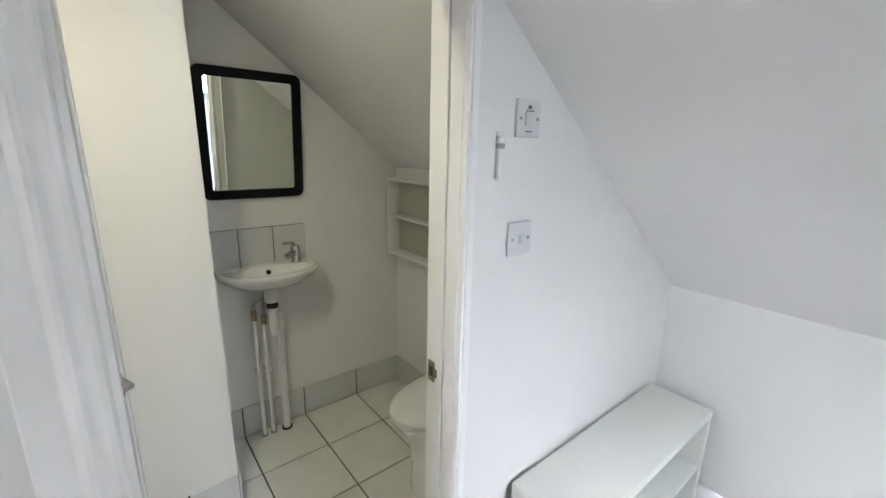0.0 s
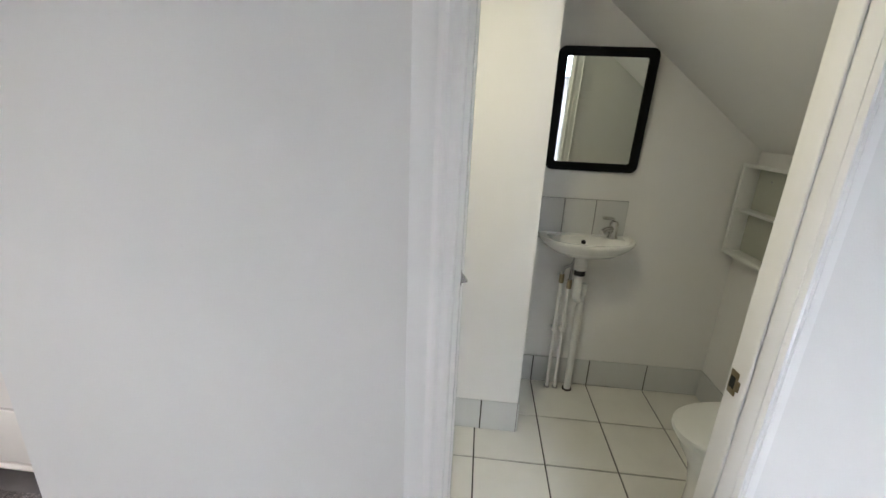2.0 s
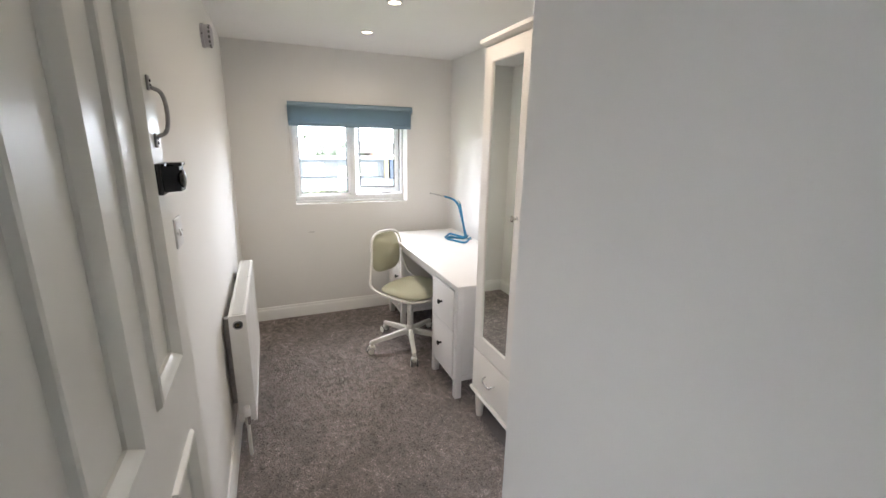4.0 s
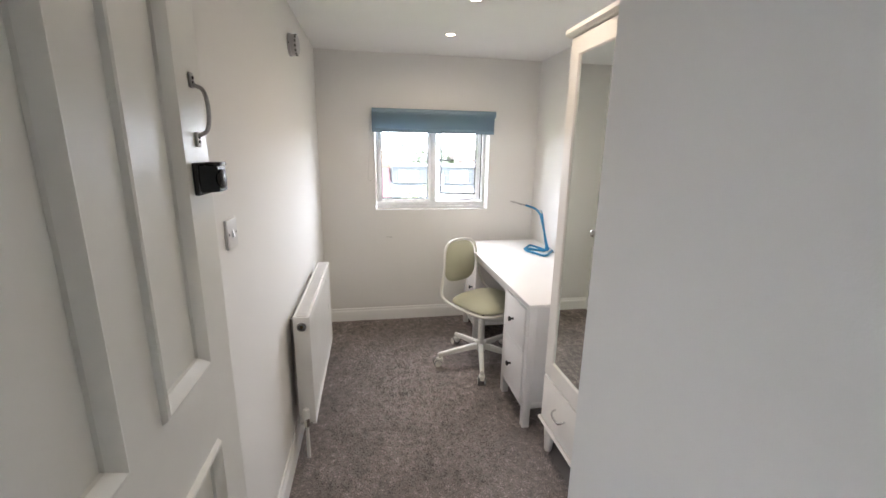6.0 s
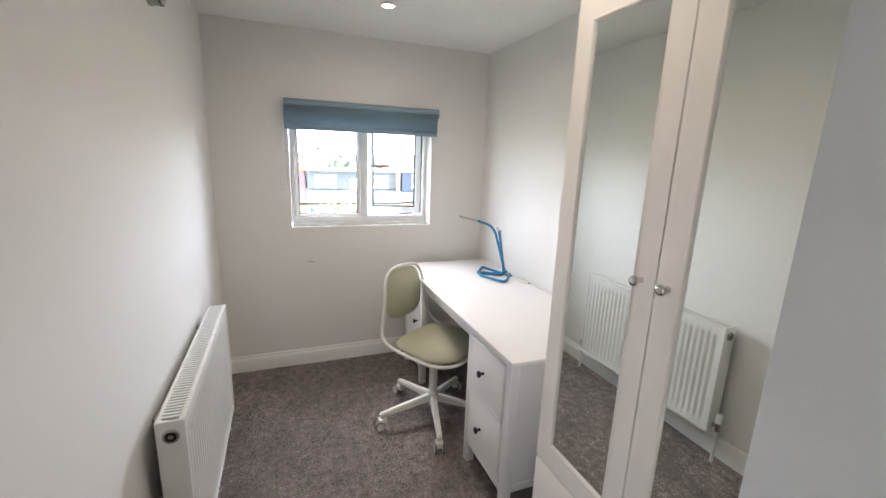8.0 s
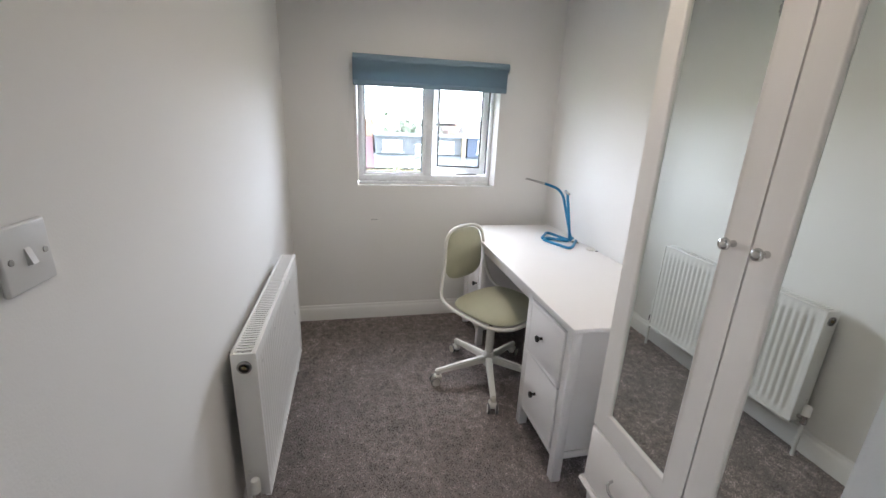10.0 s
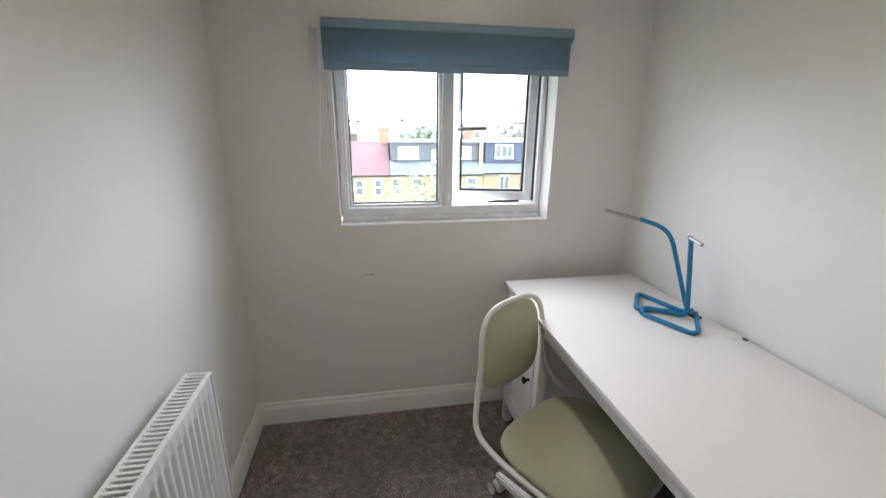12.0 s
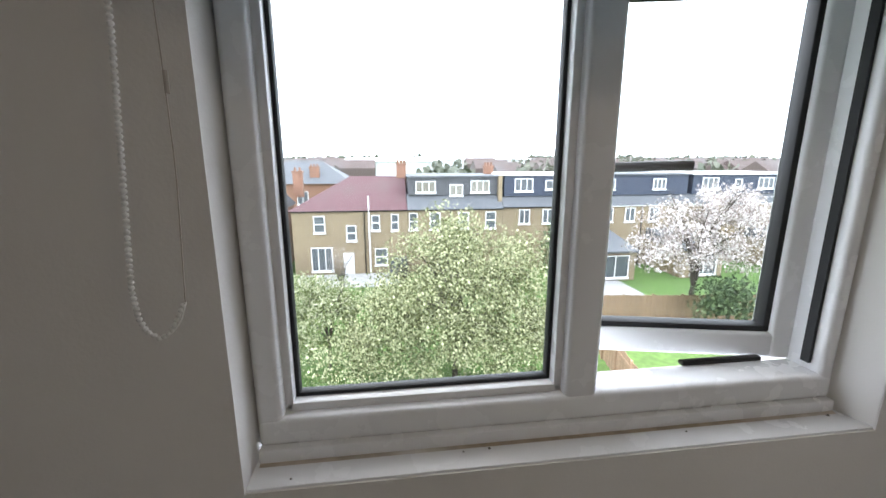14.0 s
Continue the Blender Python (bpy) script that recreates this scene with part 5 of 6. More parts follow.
# ---- tiles of the toilet floor and skirting ----
def toilet_tiles():
    floor = bpy.data.objects["floor_toilet"]
    P, G = 0.3235, 0.0065
    xs = [0.654 + P * k for k in range(-3, 4)]
    ys = [2.4505 - P * k for k in range(5, -1, -1)]
    shared = {}
    for i in range(len(xs) - 1):
        for j in range(len(ys) - 1):
            x0, x1 = max(xs[i], -0.3) + G / 2, min(xs[i + 1], XWK) - G / 2
            y0, y1 = max(ys[j], YP + 0.05) + G / 2, min(ys[j + 1], YM) - G / 2
            if x1 - x0 < 0.02 or y1 - y0 < 0.02:
                continue
            key = (round(x1 - x0, 4), round(y1 - y0, 4))
            if key not in shared:
                shared[key] = mesh_of("floor_tile", bx((0, 0, -0.010), (key[0], key[1], 0.0), 0.0015, 1), TILE)
            o = new("floor_tile", shared[key])
            o.parent, o.location = floor, (x0, y0, 0.0)
    H = 0.168
    for wall, pts in (("wall_mirror", [((x, YM), (min(x + P, XWK), YM)) for x in (0.331, 0.654, 0.9775, 1.301)]),
                      ("wall_boxing", [((x, 1.995), (x + P if x < 0.3 else 0.532, 1.995)) for x in (-0.293, 0.0305, 0.354)]),
                      ("wall_toilet_knee", [((XWK, y), (XWK, y - P)) for y in (2.4405, 2.117, 1.7935, 1.47)])):
        owner = bpy.data.objects[wall]
        for a, b in pts:
            if wall == "wall_mirror":
                a = (max(a[0], 0.531), a[1])
            lo = [min(a[0], b[0]), min(a[1], b[1])]
            hi = [max(a[0], b[0]), max(a[1], b[1])]
            along = 0 if hi[0] - lo[0] > hi[1] - lo[1] else 1
            g_lo, g_hi = list(lo), list(hi)
            lo[along] += G / 2
            hi[along] -= G / 2
            other = 1 - along
            g_lo[other] -= 0.004
            lo[other] -= 0.010
            hi[other] -= 0.003
            g = new("grout_line", mesh_of("grout_line", bx((*g_lo, 0.0), (g_hi[0], g_hi[1], H - 0.004)), GROUT))
            g.parent = owner
            o = new("skirting_tile", mesh_of("skirting_tile", bx((*lo, 0.004), (*hi, H), 0.0015, 1), STILE))
            o.parent = owner
    # end tile round the boxed-out corner
    o = new("skirting_tile", mesh_of("skirting_tile", bx((0.531, 1.987, 0.004), (0.539, 2.13, H), 0.0015, 1), STILE))
    o.parent = bpy.data.objects["wall_boxing"]


toilet_tiles()


# ---- outside ----
BRICK = mat("london_stock_brick", (0.29, 0.222, 0.143), 0.9, grain=0.45, grain_size=6, stain=0.4, stain_size=0.5, vary=0.06)
SLATE = mat("grey_slate", (0.13, 0.135, 0.145), 0.8, grain=0.4, grain_size=5, stain=0.3, stain_size=0.6)
REDROOF = mat("red_roof_tile", (0.125, 0.062, 0.066), 0.85, grain=0.4, grain_size=6, stain=0.45, stain_size=0.5, stain_colour=(0.13, 0.10, 0.09))
NAVY = mat("navy_cladding", (0.045, 0.055, 0.085), 0.7, grain=0.3, grain_size=5, stain=0.2)
GREYCLAD = mat("grey_tile_hanging", (0.105, 0.105, 0.112), 0.8, grain=0.4, grain_size=6, stain=0.3)
FWHITE = mat("white_window_frame", (0.75, 0.75, 0.74), 0.5, stain=0.1)
WGLASS = mat("dark_far_glass", (0.10, 0.11, 0.12), 0.08, stain=0.3, stain_size=0.8)
CREAMGL = mat("curtained_far_glass", (0.19, 0.175, 0.14), 0.15, stain=0.3, stain_size=1.5)
CHIM = mat("orange_brick", (0.28, 0.15, 0.10), 0.9, grain=0.5, grain_size=8, stain=0.3)
GRASS = mat("lawn", (0.085, 0.16, 0.03), 0.95, grain=0.5, grain_size=3, stain=0.5, stain_size=0.25, stain_colour=(0.06, 0.085, 0.03), bump=0.6, bump_size=20)
PAVING = mat("pale_paving", (0.36, 0.35, 0.33), 0.9, grain=0.3, grain_size=5)
FENCEW = mat("weathered_fence_board", (0.30, 0.20, 0.125), 0.9, grain=0.4, grain_size=10, stain=0.4, stain_size=1.0, vary=0.12)
BARK = mat("bark", (0.085, 0.07, 0.055), 0.95, grain=0.5, grain_size=15, bump=0.5, bump_size=30)
PALEBLD = mat("pale_warehouse", (0.78, 0.79, 0.80), 0.8, stain=0.1, stain_size=0.1)


def leaf_mat(name, a, b):
    """Leaves and blossom whose colour changes from piece to piece."""
    m = bpy.data.materials.new(name)
    m.use_nodes = True
    nt = m.node_tree
    bs = nt.nodes["Principled BSDF"]
    bs.inputs["Roughness"].default_value = 0.7
    geo = nt.nodes.new("ShaderNodeNewGeometry")
    ramp = nt.nodes.new("ShaderNodeValToRGB")
    ramp.color_ramp.elements[0].color, ramp.color_ramp.elements[1].color = (*a, 1), (*b, 1)
    ramp.color_ramp.elements[0].position, ramp.color_ramp.elements[1].position = 0.25, 0.95
    nt.links.new(geo.outputs["Random Per Island"], ramp.inputs["Fac"])
    nt.links.new(ramp.outputs["Color"], bs.inputs["Base Color"])
    return m


LEAF_OLIVE = leaf_mat("olive_leaves", (0.10, 0.11, 0.035), (0.52, 0.52, 0.31))
LEAF_BLOSSOM = leaf_mat("white_blossom", (0.27, 0.22, 0.19), (0.74, 0.68, 0.66))
LEAF_SHRUB = leaf_mat("shrub_leaves", (0.12, 0.15, 0.04), (0.50, 0.50, 0.33))
LEAF_DARK = leaf_mat("dark_evergreen", (0.035, 0.06, 0.025), (0.13, 0.18, 0.075))

GZ = -8.4
FX = -38.5      # face of the terrace opposite
bm = bmesh.new()
bmesh.ops.create_grid(bm, x_segments=2, y_segments=2, size=1, matrix=Matrix.Translation((-1500, 0, GZ)) @ Matrix.Diagonal((1498, 3000, 1, 1)))
solo("ground", bm, GRASS, "rough green garden lawn reaching into the distance", "ground", "structure")

random.seed(4)


def far_window(parent, y, z, w, h, x, panes=2, sash=False, glass=None):
    """A white-framed house window with its centre at y, z on a face at x that looks along +x."""
    f = part("window", slab(bmesh.new(), "x", x, x + 0.09, [y - w / 2, y - w / 2 + 0.075, y + w / 2 - 0.075, y + w / 2], [z - h / 2, z - h / 2 + 0.09, z + h / 2 - 0.075, z + h / 2],
             lambda u, v: not (abs(u - y) < w / 2 - 0.08 and abs(v - z) < h / 2 - 0.10)), FWHITE, parent)
    part("pane", bx((x + 0.01, y - w / 2 + 0.05, z - h / 2 + 0.05), (x + 0.03, y + w / 2 - 0.05, z + h / 2 - 0.05)), glass or WGLASS, f)
    for k in range(1, panes):
        yy = y - w / 2 + w * k / panes
        part("bar", bx((x + 0.02, yy - 0.036, z - h / 2 + 0.08), (x + 0.085, yy + 0.036, z + h / 2 - 0.08)), FWHITE, f)
    if sash:
        part("bar", bx((x + 0.02, y - w / 2 + 0.08, z - 0.04), (x + 0.085, y + w / 2 - 0.08, z + 0.05)), FWHITE, f)
    part("sill", bx((x - 0.01, y - w / 2 - 0.06, z - h / 2 - 0.10), (x + 0.16, y + w / 2 + 0.06, z - h / 2)), FWHITE, f)
    return f


def brick_wall(parent, y0, y1, z1):
    part("wall", bx((FX - 8, y0, GZ), (FX, y1, z1)), BRICK, parent, "yellow stock brick wall")
    part("gutter", bx((FX, y0, z1 - 0.12), (FX + 0.14, y1, z1 + 0.02)), FWHITE if y0 > 11 else KNOB, parent)


EAVE = -2.80
# corner house with the hipped red roof
h = thing("brick_house", pose(0, 0, 0), "yellow brick terraced house with a hipped red tiled roof", "house")
brick_wall(h, -7.25, 2.45, EAVE)
bm = bmesh.new()
e, rz, yr0, yr1 = 0.25, -0.08, -2.65, 2.45
v = [bm.verts.new(p) for p in ((FX + e, -7.25 - e, EAVE), (FX + e, yr1, EAVE), (FX - 8 - e, yr1, EAVE), (FX - 8 - e, -7.25 - e, EAVE), (FX - 4, yr0, rz), (FX - 4, yr1, rz))]
for f in ((0, 1, 5, 4), (1, 2, 5), (2, 3, 4, 5), (3, 0, 4), (0, 3, 2, 1)):
    bm.faces.new([v[k] for k in f])
part("roof", bm, REDROOF, h, "weathered red tiled hip roof", smooth=0)
for y, z, w, hh in ((-5.02, -3.95, 0.95, 1.45), (-2.38, -4.75, 0.85, 1.35), (-0.29, -3.90, 0.72, 1.35), (1.35, -3.88, 0.66, 1.45)):
    far_window(h, y, z, w, hh, FX, 1, True)
far_window(h, -4.95, -7.0, 1.8, 2.1, FX, 3)
part("back_door", bx((FX, -3.15, GZ), (FX + 0.08, -2.25, -6.5)), FWHITE, h, "white glazed back door")
far_window(h, 0.10, -6.9, 1.1, 1.5, FX, 1, True)
part("conservatory", bx((FX, 0.85, GZ), (FX + 1.4, 2.3, -6.9)), WGLASS, h, "small dark glazed lean-to")
part("drainpipe", cy((FX + 0.1, -0.85, GZ), (FX + 0.1, -0.85, -1.6), 0.06, None, 8), PALEBLD, h)
part("downpipe", cy((FX + 0.08, -1.25, GZ), (FX + 0.08, -1.25, EAVE), 0.05, None, 8), KNOB, h)


def chimney(parent, y, x, z0, z1, n=3, w=0.9):
    c = part("chimney", bx((x - 0.3, y - w / 2, z0), (x + 0.3, y + w / 2, z1), 0.02), CHIM, parent, "orange brick chimney")
    part("chimney_cap", bx((x - 0.36, y - w / 2 - 0.07, z1), (x + 0.36, y + w / 2 + 0.07, z1 + 0.14)), CHIM, c)
    for k in range(n):
        yy = y - w / 2 + w * (k + 0.5) / n
        part("chimney_pot", cy((x, yy, z1 + 0.14), (x, yy, z1 + 0.50), 0.11, 0.085, 12), CHIM, c)


chimney(h, 2.12, FX - 4, -1.0, 0.95)
chimney(h, -7.9, FX - 7, -2.2, 0.2, 2)

# house with the grey dormer
h = thing("brick_house", pose(0, 0, 0), "yellow brick terraced house with a grey tile-hung dormer", "house")
brick_wall(h, 2.47, 10.95, EAVE)
bm = prism(bmesh.new(), [(FX + 0.25, EAVE), (FX - 0.9, -1.65), (FX - 8, -1.65), (FX - 8, EAVE)], "y", 2.47, 10.95)
part("roof", bm, SLATE, h, "grey slate roof strip", smooth=0)
part("dormer", bx((FX - 8, 2.62, -1.64), (FX - 0.75, 10.6, -0.10)), GREYCLAD, h, "grey tile-hung dormer")
course = mesh_of("tile_course", bx((0, 0, 0), (0.03, 7.94, 0.13)), GREYCLAD)
for k in range(9):
    o = new("tile_course", course)
    o.parent, o.location = h, (FX - 0.75, 2.64, -1.60 + 0.165 * k)
part("dormer_roof", bx((FX - 8, 2.5, -0.10), (FX - 0.55, 10.75, 0.03)), SLATE, h)
part("party_wall", bx((FX - 8, 10.62, EAVE), (FX - 0.3, 10.94, 0.0)), BRICK, h)
for y, z, w, hh, p in ((4.13, -0.92, 1.75, 1.0, 3), (6.85, -1.22, 1.2, 1.0, 2), (9.0, -0.92, 1.7, 1.05, 3)):
    far_window(h, y, z, w, hh, FX - 0.72, p, False, CREAMGL)
for y in (2.95, 4.86, 9.85):
    far_window(h, y, -3.84, 0.75 if y < 4 else 0.95, 1.5, FX, 1, True)
far_window(h, 7.4, -3.84, 0.95, 1.5, FX, 1, True)
part("downpipe", cy((FX + 0.08, 6.2, GZ), (FX + 0.08, 6.2, EAVE), 0.05, None, 8), KNOB, h)
chimney(h, 10.78, FX - 5, -0.8, 0.7, 3)

# houses with the navy dormers
for y0, y1, name in ((10.97, 19.0, 0), (19.02, 29.5, 1), (29.52, 42.0, 0)):
    h = thing("brick_house", pose(0, 0, 0), "yellow brick terraced house with a dark navy dormer", "house")
    brick_wall(h, y0, y1, EAVE + 0.1)
    bm = prism(bmesh.new(), [(FX + 0.25, EAVE + 0.1), (FX - 0.7, -1.8), (FX - 8, -1.8), (FX - 8, EAVE + 0.1)], "y", y0, y1)
    part("roof", bm, SLATE, h, "grey slate roof strip", smooth=0)
    part("dormer", bx((FX - 8, y0 + 0.2, -1.79), (FX - 0.5, y1 - 0.3, 0.02)), NAVY, h, "dark navy clad dormer")
    part("dormer_roof", bx((FX - 8, y0 + 0.05, 0.02), (FX - 0.3, y1 - 0.15, 0.16)), FWHITE if not name else SLATE, h)
    for k, (w, hh) in enumerate(((1.7, 1.15), (0.75, 0.85), (1.7, 1.1)) if not name else ((1.5, 1.0), (1.3, 1.0))):
        yy = y0 + 2.0 + k * (2.4 if not name else 5.2) if y0 < 29 else y0 + 2 + k * 3
        far_window(h, yy, -0.80, w, hh, FX - 0.48, 3 if w > 1 else 1)
    for yy in (y0 + 2.0, y0 + 4.2, y0 + 6.6):
        far_window(h, yy, -3.6, 1.0, 1.3, FX, 2)
    part("downpipe", cy((FX + 0.08, y0 + 5.4, GZ), (FX + 0.08, y0 + 5.4, EAVE), 0.05, None, 8), KNOB, h)
    ext = part("extension", bx((FX, y0 + 6.2, GZ), (FX + 5.0, y0 + 10.0, -5.9)), BRICK, h, "single-storey brick rear extension")
    bm = prism(bmesh.new(), [(FX, -4.9), (FX + 5.3, -5.85), (FX + 5.3, -6.0), (FX, -5.9)], "y", y0 + 6.0, y0 + 10.2)
    part("extension_roof", bm, SLATE, ext, smooth=0)
    far_window(ext, y0 + 8.2, -7.2, 2.4, 1.9, FX + 5.0, 2)

# houses further left and behind
h = thing("brick_house", pose(0, 0, 0), "red brick villa with a grey hipped slate roof", "house")
part("wall", bx((-66, -16.0, GZ), (-58, -4.0, -1.6)), CHIM, h)
bm = bmesh.new()
v = [bm.verts.new(p) for p in ((-57.6, -16.4, -1.6), (-57.6, -3.6, -1.6), (-66.4, -3.6, -1.6), (-66.4, -16.4, -1.6), (-62, -12.5, 1.3), (-62, -8.0, 1.3))]
for f in ((0, 1, 5, 4), (1, 2, 5), (2, 3, 4, 5), (3, 0, 4), (0, 3, 2, 1)):
    bm.faces.new([v[k] for k in f])
part("roof", bm, SLATE, h, smooth=0)
for y in (-13.5, -10.0, -6.5):
    far_window(h, y, -3.4, 1.4, 1.7, -58, 2)
chimney(h, -8.5, -59, -1.6, 0.4, 3, 1.2)
h = thing("brick_house", pose(0, 0, 0), "plain brick house at the garden's end", "house")
part("wall", bx((-46, -14.0, GZ), (-38, -8.6, -2.9)), CHIM, h)
part("roof", prism(bmesh.new(), [(-37.7, -2.9), (-42, -1.5), (-46.3, -2.9)], "y", -14.2, -8.4), SLATE, h, smooth=0)
far_window(h, -9.8, -4.4, 0.9, 1.5, -38, 1, True)
far_window(h, -9.8, -7.0, 0.9, 1.5, -38, 1, True)

# long pale shed roofs, and the far rise with its roofs and trees
h = thing("warehouse", pose(0, 0, 0), "long pale grey warehouse far behind the houses", "warehouse")
part("wall", bx((-190, -13, GZ), (-140, 20, 0.9)), PALEBLD, h)
part("roof", prism(bmesh.new(), [(-139, 0.9), (-165, 2.2), (-191, 0.9)], "y", -13.5, 20.5), PALEBLD, h, smooth=0)
h = thing("warehouse", pose(0, 0, 0), "long pale grey warehouse far behind the houses", "warehouse")
part("wall", bx((-260, 20, GZ), (-210, 75, 1.5)), PALEBLD, h)
part("roof", prism(bmesh.new(), [(-209, 1.5), (-235, 3.4), (-261, 1.5)], "y", 19.5, 75.5), PALEBLD, h, smooth=0)
roofs = bmesh.new()
for k in range(260):
    x = -random.uniform(85, 420)
    y = random.uniform(-1.0, 1.3) * abs(x) * 0.85
    if x > -200 and -16 < y < 24:
        continue
    w, d = random.uniform(8, 18), random.uniform(7, 10)
    z = GZ + random.uniform(5.0, 7.2) + (abs(x) - 85) * 0.008
    prism(roofs, [(x, GZ), (x, z), (x - d / 2, z + 2.6), (x - d, z), (x - d, GZ)], "y", y, y + w)
tagged(solo("far_rooftops", roofs, mat("far_brick_and_tile", (0.13, 0.095, 0.085), 0.9, grain=0.4, grain_size=0.3, stain=0.6, stain_size=0.06, stain_colour=(0.16, 0.16, 0.16)), "distant brown and grey rooftops of the suburb", "rooftops", "stuff", smooth=0))


def clumps(bm, centre, radii, count, size, gaps=0.0, drop=1.0):
    """Many small leaf cards, bent and turned at random, in an uneven cloud."""
    c = Vector(centre)
    for _ in range(count):
        while True:
            p = Vector((random.gauss(0, 0.5), random.gauss(0, 0.5), random.gauss(0, 0.5)))
            if p.length < 1.15:
                break
        w = c + Vector((p.x * radii[0], p.y * radii[1], p.z * radii[2] * drop))
        if gaps and noise.noise(w * 0.9) < gaps:
            continue
        if w.z < GZ + 0.1:
            continue
        s = size * random.uniform(0.5, 1.4)
        q = Euler((random.uniform(0, 6.3), random.uniform(0, 6.3), random.uniform(0, 6.3))).to_matrix()
        v = [bm.verts.new(w + q @ Vector(o) * s) for o in ((-0.5, -0.3, 0), (0.1, -0.42, 0.1), (0.5, 0.0, -0.05), (0.1, 0.42, 0.1), (-0.5, 0.3, 0))]
        bm.faces.new(v)
    return bm


def tree(name, x, y, h, crowns, material, label, count, size, trunk=0.16, gaps=-0.05, bare=10):
    t = thing(name, pose(x, y, GZ), label, "tree")
    bm = bmesh.new()
    rnd = random.Random(int(x * 7 + y * 13))
    cyl(bm, (0, 0, 0), (0.1, 0.1, h * 0.35), trunk, trunk * 0.75, 10)
    tips = []
    for k in range(bare):
        a = rnd.uniform(0, 6.28)
        r = rnd.uniform(0.25, 0.48) * h * 0.7
        z = h * rnd.uniform(0.55, 0.98)
        mid = Vector((math.cos(a) * r * 0.35, math.sin(a) * r * 0.35, h * 0.35 + (z - h * 0.35) * 0.55))
        tip = Vector((math.cos(a) * r, math.sin(a) * r, z))
        cyl(bm, (0.08, 0.08, h * rnd.uniform(0.22, 0.36)), mid, trunk * 0.5, trunk * 0.28, 7)
        cyl(bm, mid, tip, trunk * 0.28, trunk * 0.06, 6)
        tips.append((mid, tip))
        for _ in range(3):
            b = mid.lerp(tip, rnd.uniform(0.2, 0.8))
            cyl(bm, b, b + Vector((rnd.uniform(-1, 1), rnd.uniform(-1, 1), rnd.uniform(0.1, 0.9))) * h * 0.13, trunk * 0.12, trunk * 0.03, 5)
    part("trunk", bm, BARK, t)
    bm = bmesh.new()
    total = sum(r[0] * r[1] * r[2] for _, r in crowns)
    for c, r in crowns:
        clumps(bm, (c[0] + x, c[1] + y, c[2] + GZ), r, int(count * r[0] * r[1] * r[2] / total), size, gaps)
    for v in bm.verts:
        v.co -= Vector((x, y, GZ))
    ob = part("crown", bm, material, t, smooth=0)
    return ob


# big olive-green flowering tree, and its neighbours
tree("tree", -20.0, 3.6, 7.6, [((0, 0, 4.6), (2.6, 3.4, 2.7)), ((0.3, -0.4, 6.6), (1.5, 1.5, 1.5)), ((0, 2.4, 5.2), (1.8, 2.0, 1.8)), ((0.2, -2.6, 3.2), (2.0, 2.2, 1.7)), ((0.4, 0.6, 2.0), (2.6, 4.2, 1.9)), ((0.8, -4.2, 1.9), (1.8, 2.2, 1.4)), ((0.6, 3.6, 2.4), (1.8, 2.0, 1.9))], LEAF_OLIVE,
     "garden tree thick with pale olive leaves and white flowers", 90000, 0.085, 0.13, -0.18, 16)
tree("tree", -21.5, -2.2, 5.0, [((0, 0, 3.0), (1.8, 2.0, 1.5)), ((0.3, -0.9, 4.0), (1.1, 1.2, 0.9)), ((0, 1.3, 2.2), (1.8, 2.2, 1.4)), ((0.5, -1.6, 2.0), (1.6, 1.6, 1.3))], LEAF_SHRUB,
     "small pale green garden tree beginning to leaf", 34000, 0.075, 0.08, -0.15, 12)
tree("blossom_tree", -25.0, 19.2, 8.6, [((0, 0, 5.6), (3.0, 3.4, 2.2)), ((0, -2.0, 4.6), (2.2, 2.2, 1.5)), ((0, 1.6, 7.0), (2.2, 2.4, 1.5)), ((0, 3.6, 5.4), (2.2, 2.6, 2.4))], LEAF_BLOSSOM,
     "garden tree covered in white spring blossom", 40000, 0.10, 0.17, 0.02, 20)
tree("tree", -30.0, 13.2, 6.0, [((0, 0, 3.6), (1.5, 1.7, 2.5))], LEAF_DARK, "dense dark green evergreen beside the extension", 5000, 0.14, 0.12, -0.3)
tree("tree", -22.5, 19.5, 3.6, [((0, 0, 2.0), (1.6, 1.8, 1.5))], LEAF_DARK, "low dark evergreen under the blossom tree", 3500, 0.14, 0.12, -0.3)
tree("tree", -19.0, 19.8, 4.4, [((0, 0, 2.6), (1.3, 1.6, 1.7)), ((0, 1.3, 3.6), (1.0, 1.0, 1.2))], LEAF_SHRUB, "light green garden shrub by the fence", 4500, 0.10, 0.08)
tree("bare_shrub", -32.0, 1.6, 3.0, [((0, 0, 1.9), (0.9, 1.2, 0.9))], BARK, "bare brown twiggy shrub behind the corner house", 500, 0.07, 0.07, 0.0, 30)
tree("bare_shrub", -31.0, -2.6, 4.4, [((0, 0, 3.0), (0.8, 1.0, 1.2))], LEAF_BLOSSOM, "thin young tree just coming into bud", 500, 0.06, 0.06, 0.0, 24)
tree("bare_tree", -62.0, 26.6, 14.5, [((0, 0, 11.0), (2.2, 2.4, 2.6))], BARK, "tall bare winter tree behind the houses", 350, 0.10, 0.16, 0.2, 26)
bm = bmesh.new()
for _ in range(46):
    x, y = -random.uniform(24, 34), random.uniform(-8, 10)
    clumps(bm, (x, y, GZ + 0.5), (0.9, 0.9, random.uniform(0.5, 1.2)), 150, 0.12)
for _ in range(24):
    x, y = -random.uniform(15, 20), random.uniform(-4, 9)
    clumps(bm, (x, y, GZ + 0.3), (0.8, 0.9, random.uniform(0.3, 0.7)), 130, 0.10)
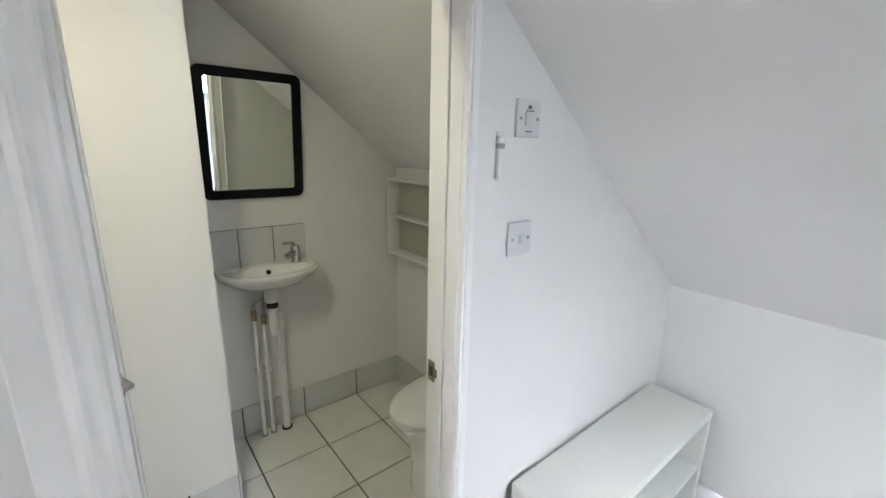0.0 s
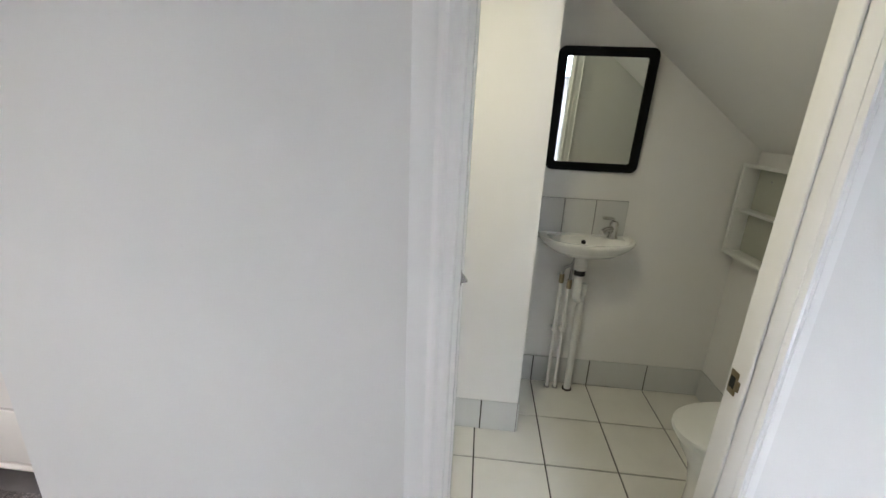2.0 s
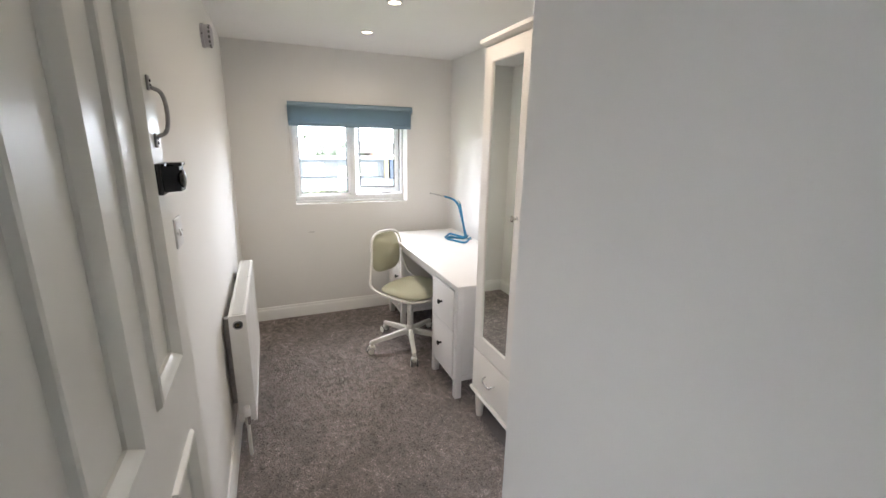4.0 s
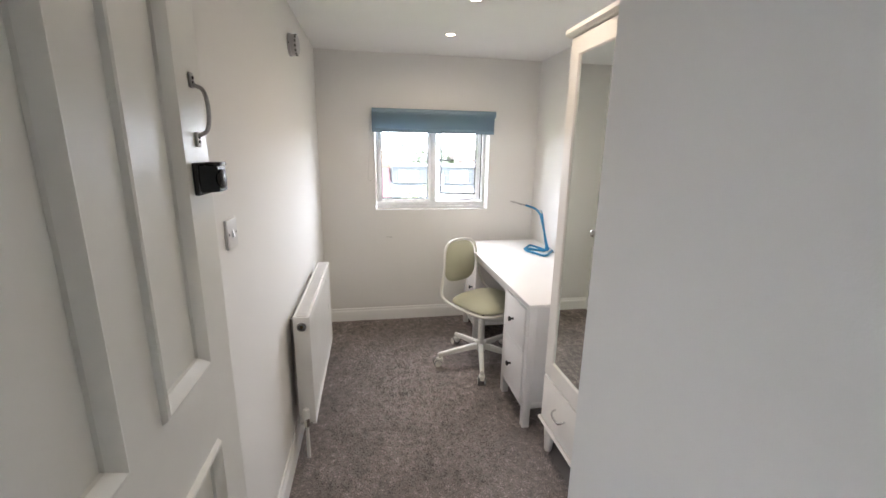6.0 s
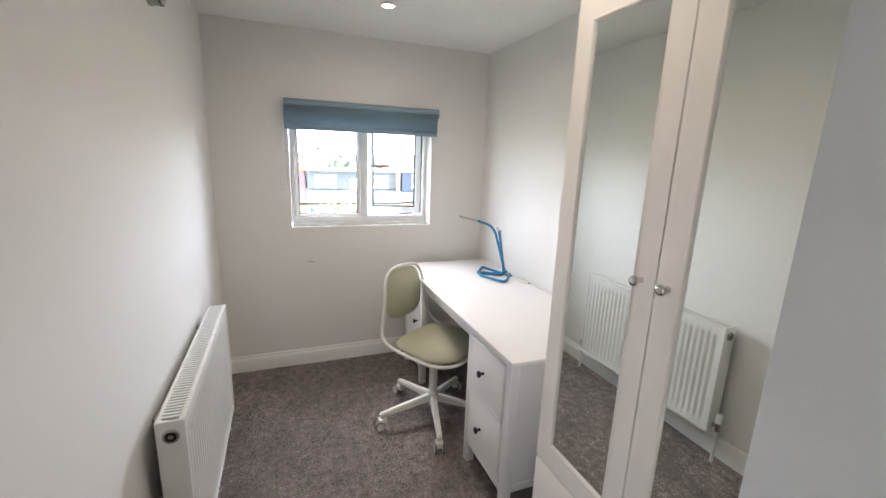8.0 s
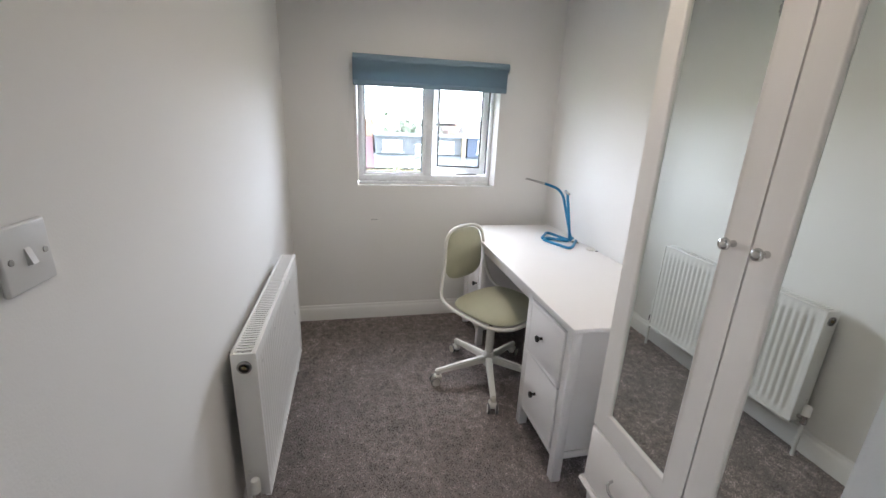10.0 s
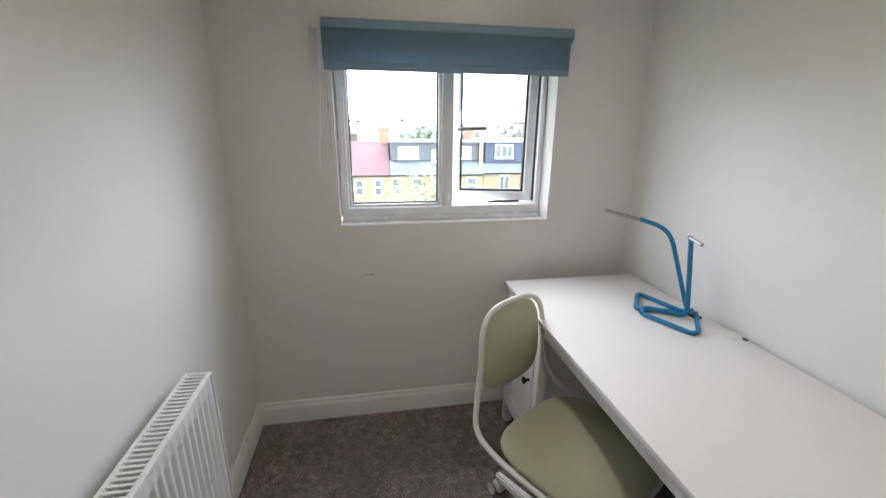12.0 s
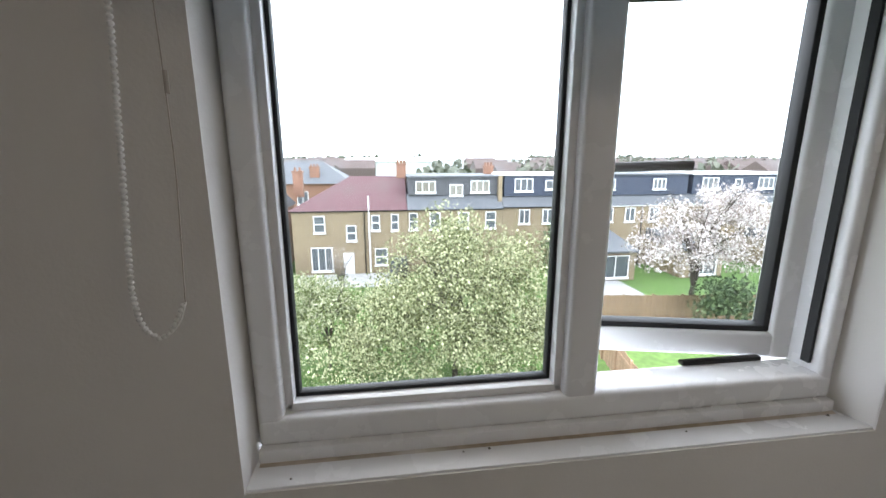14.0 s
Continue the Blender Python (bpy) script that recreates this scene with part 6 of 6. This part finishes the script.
solo("garden_shrubs", bm, LEAF_SHRUB, "low tangled green shrubs across the gardens", "shrubs", "stuff", smooth=0)
bm = bmesh.new()
for _ in range(150):
    x = -random.uniform(80, 520)
    y = random.uniform(-1.0, 1.3) * abs(x) * 0.85
    clumps(bm, (x, y, GZ + 5.5 + (abs(x) - 80) * 0.010), (4, 5, 3.6), 60, 1.7)
for k in range(120):
    y = -420 + k * 8.5 + random.uniform(-4, 4)
    clumps(bm, (-560, y, GZ + 8 + 6 * noise.noise((k * 0.13, 0, 0))), (8, 9, 6), 26, 6.0)
# leaf colours greyed and lightened to paint in the distance haze
solo("far_trees", bm, leaf_mat("hazed_far_leaves", (0.09, 0.10, 0.07), (0.20, 0.20, 0.15)), "distant belts of trees with haze put into their colour", "trees", "stuff", smooth=0)


# fences
def fence(x0, y0, x1, y1, h, z, label):
    f = thing("garden_fence", pose(x0, y0, z, 0, 0, math.degrees(math.atan2(y1 - y0, x1 - x0))), label, "fence")
    length = math.hypot(x1 - x0, y1 - y0)
    n = int(length / 0.16)
    board = mesh_of("board", bx((0, -0.012, 0.05), (0.15, 0.012, h)), FENCEW)
    for k in range(n):
        o = new("board", board)
        o.parent, o.location = f, (k * length / n, 0.008 * (k % 2), 0.02 * math.sin(k * 1.7))
    for k in range(int(length / 1.8) + 1):
        part("post", bx((k * 1.8 - 0.05, 0.015, 0), (k * 1.8 + 0.05, 0.11, h + 0.08)), FENCEW, f)
    part("rail", bx((0, 0.012, h * 0.8), (length, 0.05, h * 0.8 + 0.07)), FENCEW, f)


fence(-25.5, 13.2, -23.5, 28.0, 1.7, GZ, "weathered brown close-board garden fence")
fence(-15.5, 10.2, -31.0, 13.4, 1.7, GZ, "weathered grey garden fence between lawns")
fence(-15.5, -6.8, -37.5, -7.4, 1.7, GZ, "weathered brown side garden fence")
solo("patio", bx((-33.5, 15.5, GZ), (-27.5, 19.5, GZ + 0.05)), PAVING, "pale paved patio behind the extension", "patio")
solo("patio", bx((-38.4, -6.8, GZ), (-34.5, 2.0, GZ + 0.05)), PAVING, "pale paved patio behind the corner house", "patio")
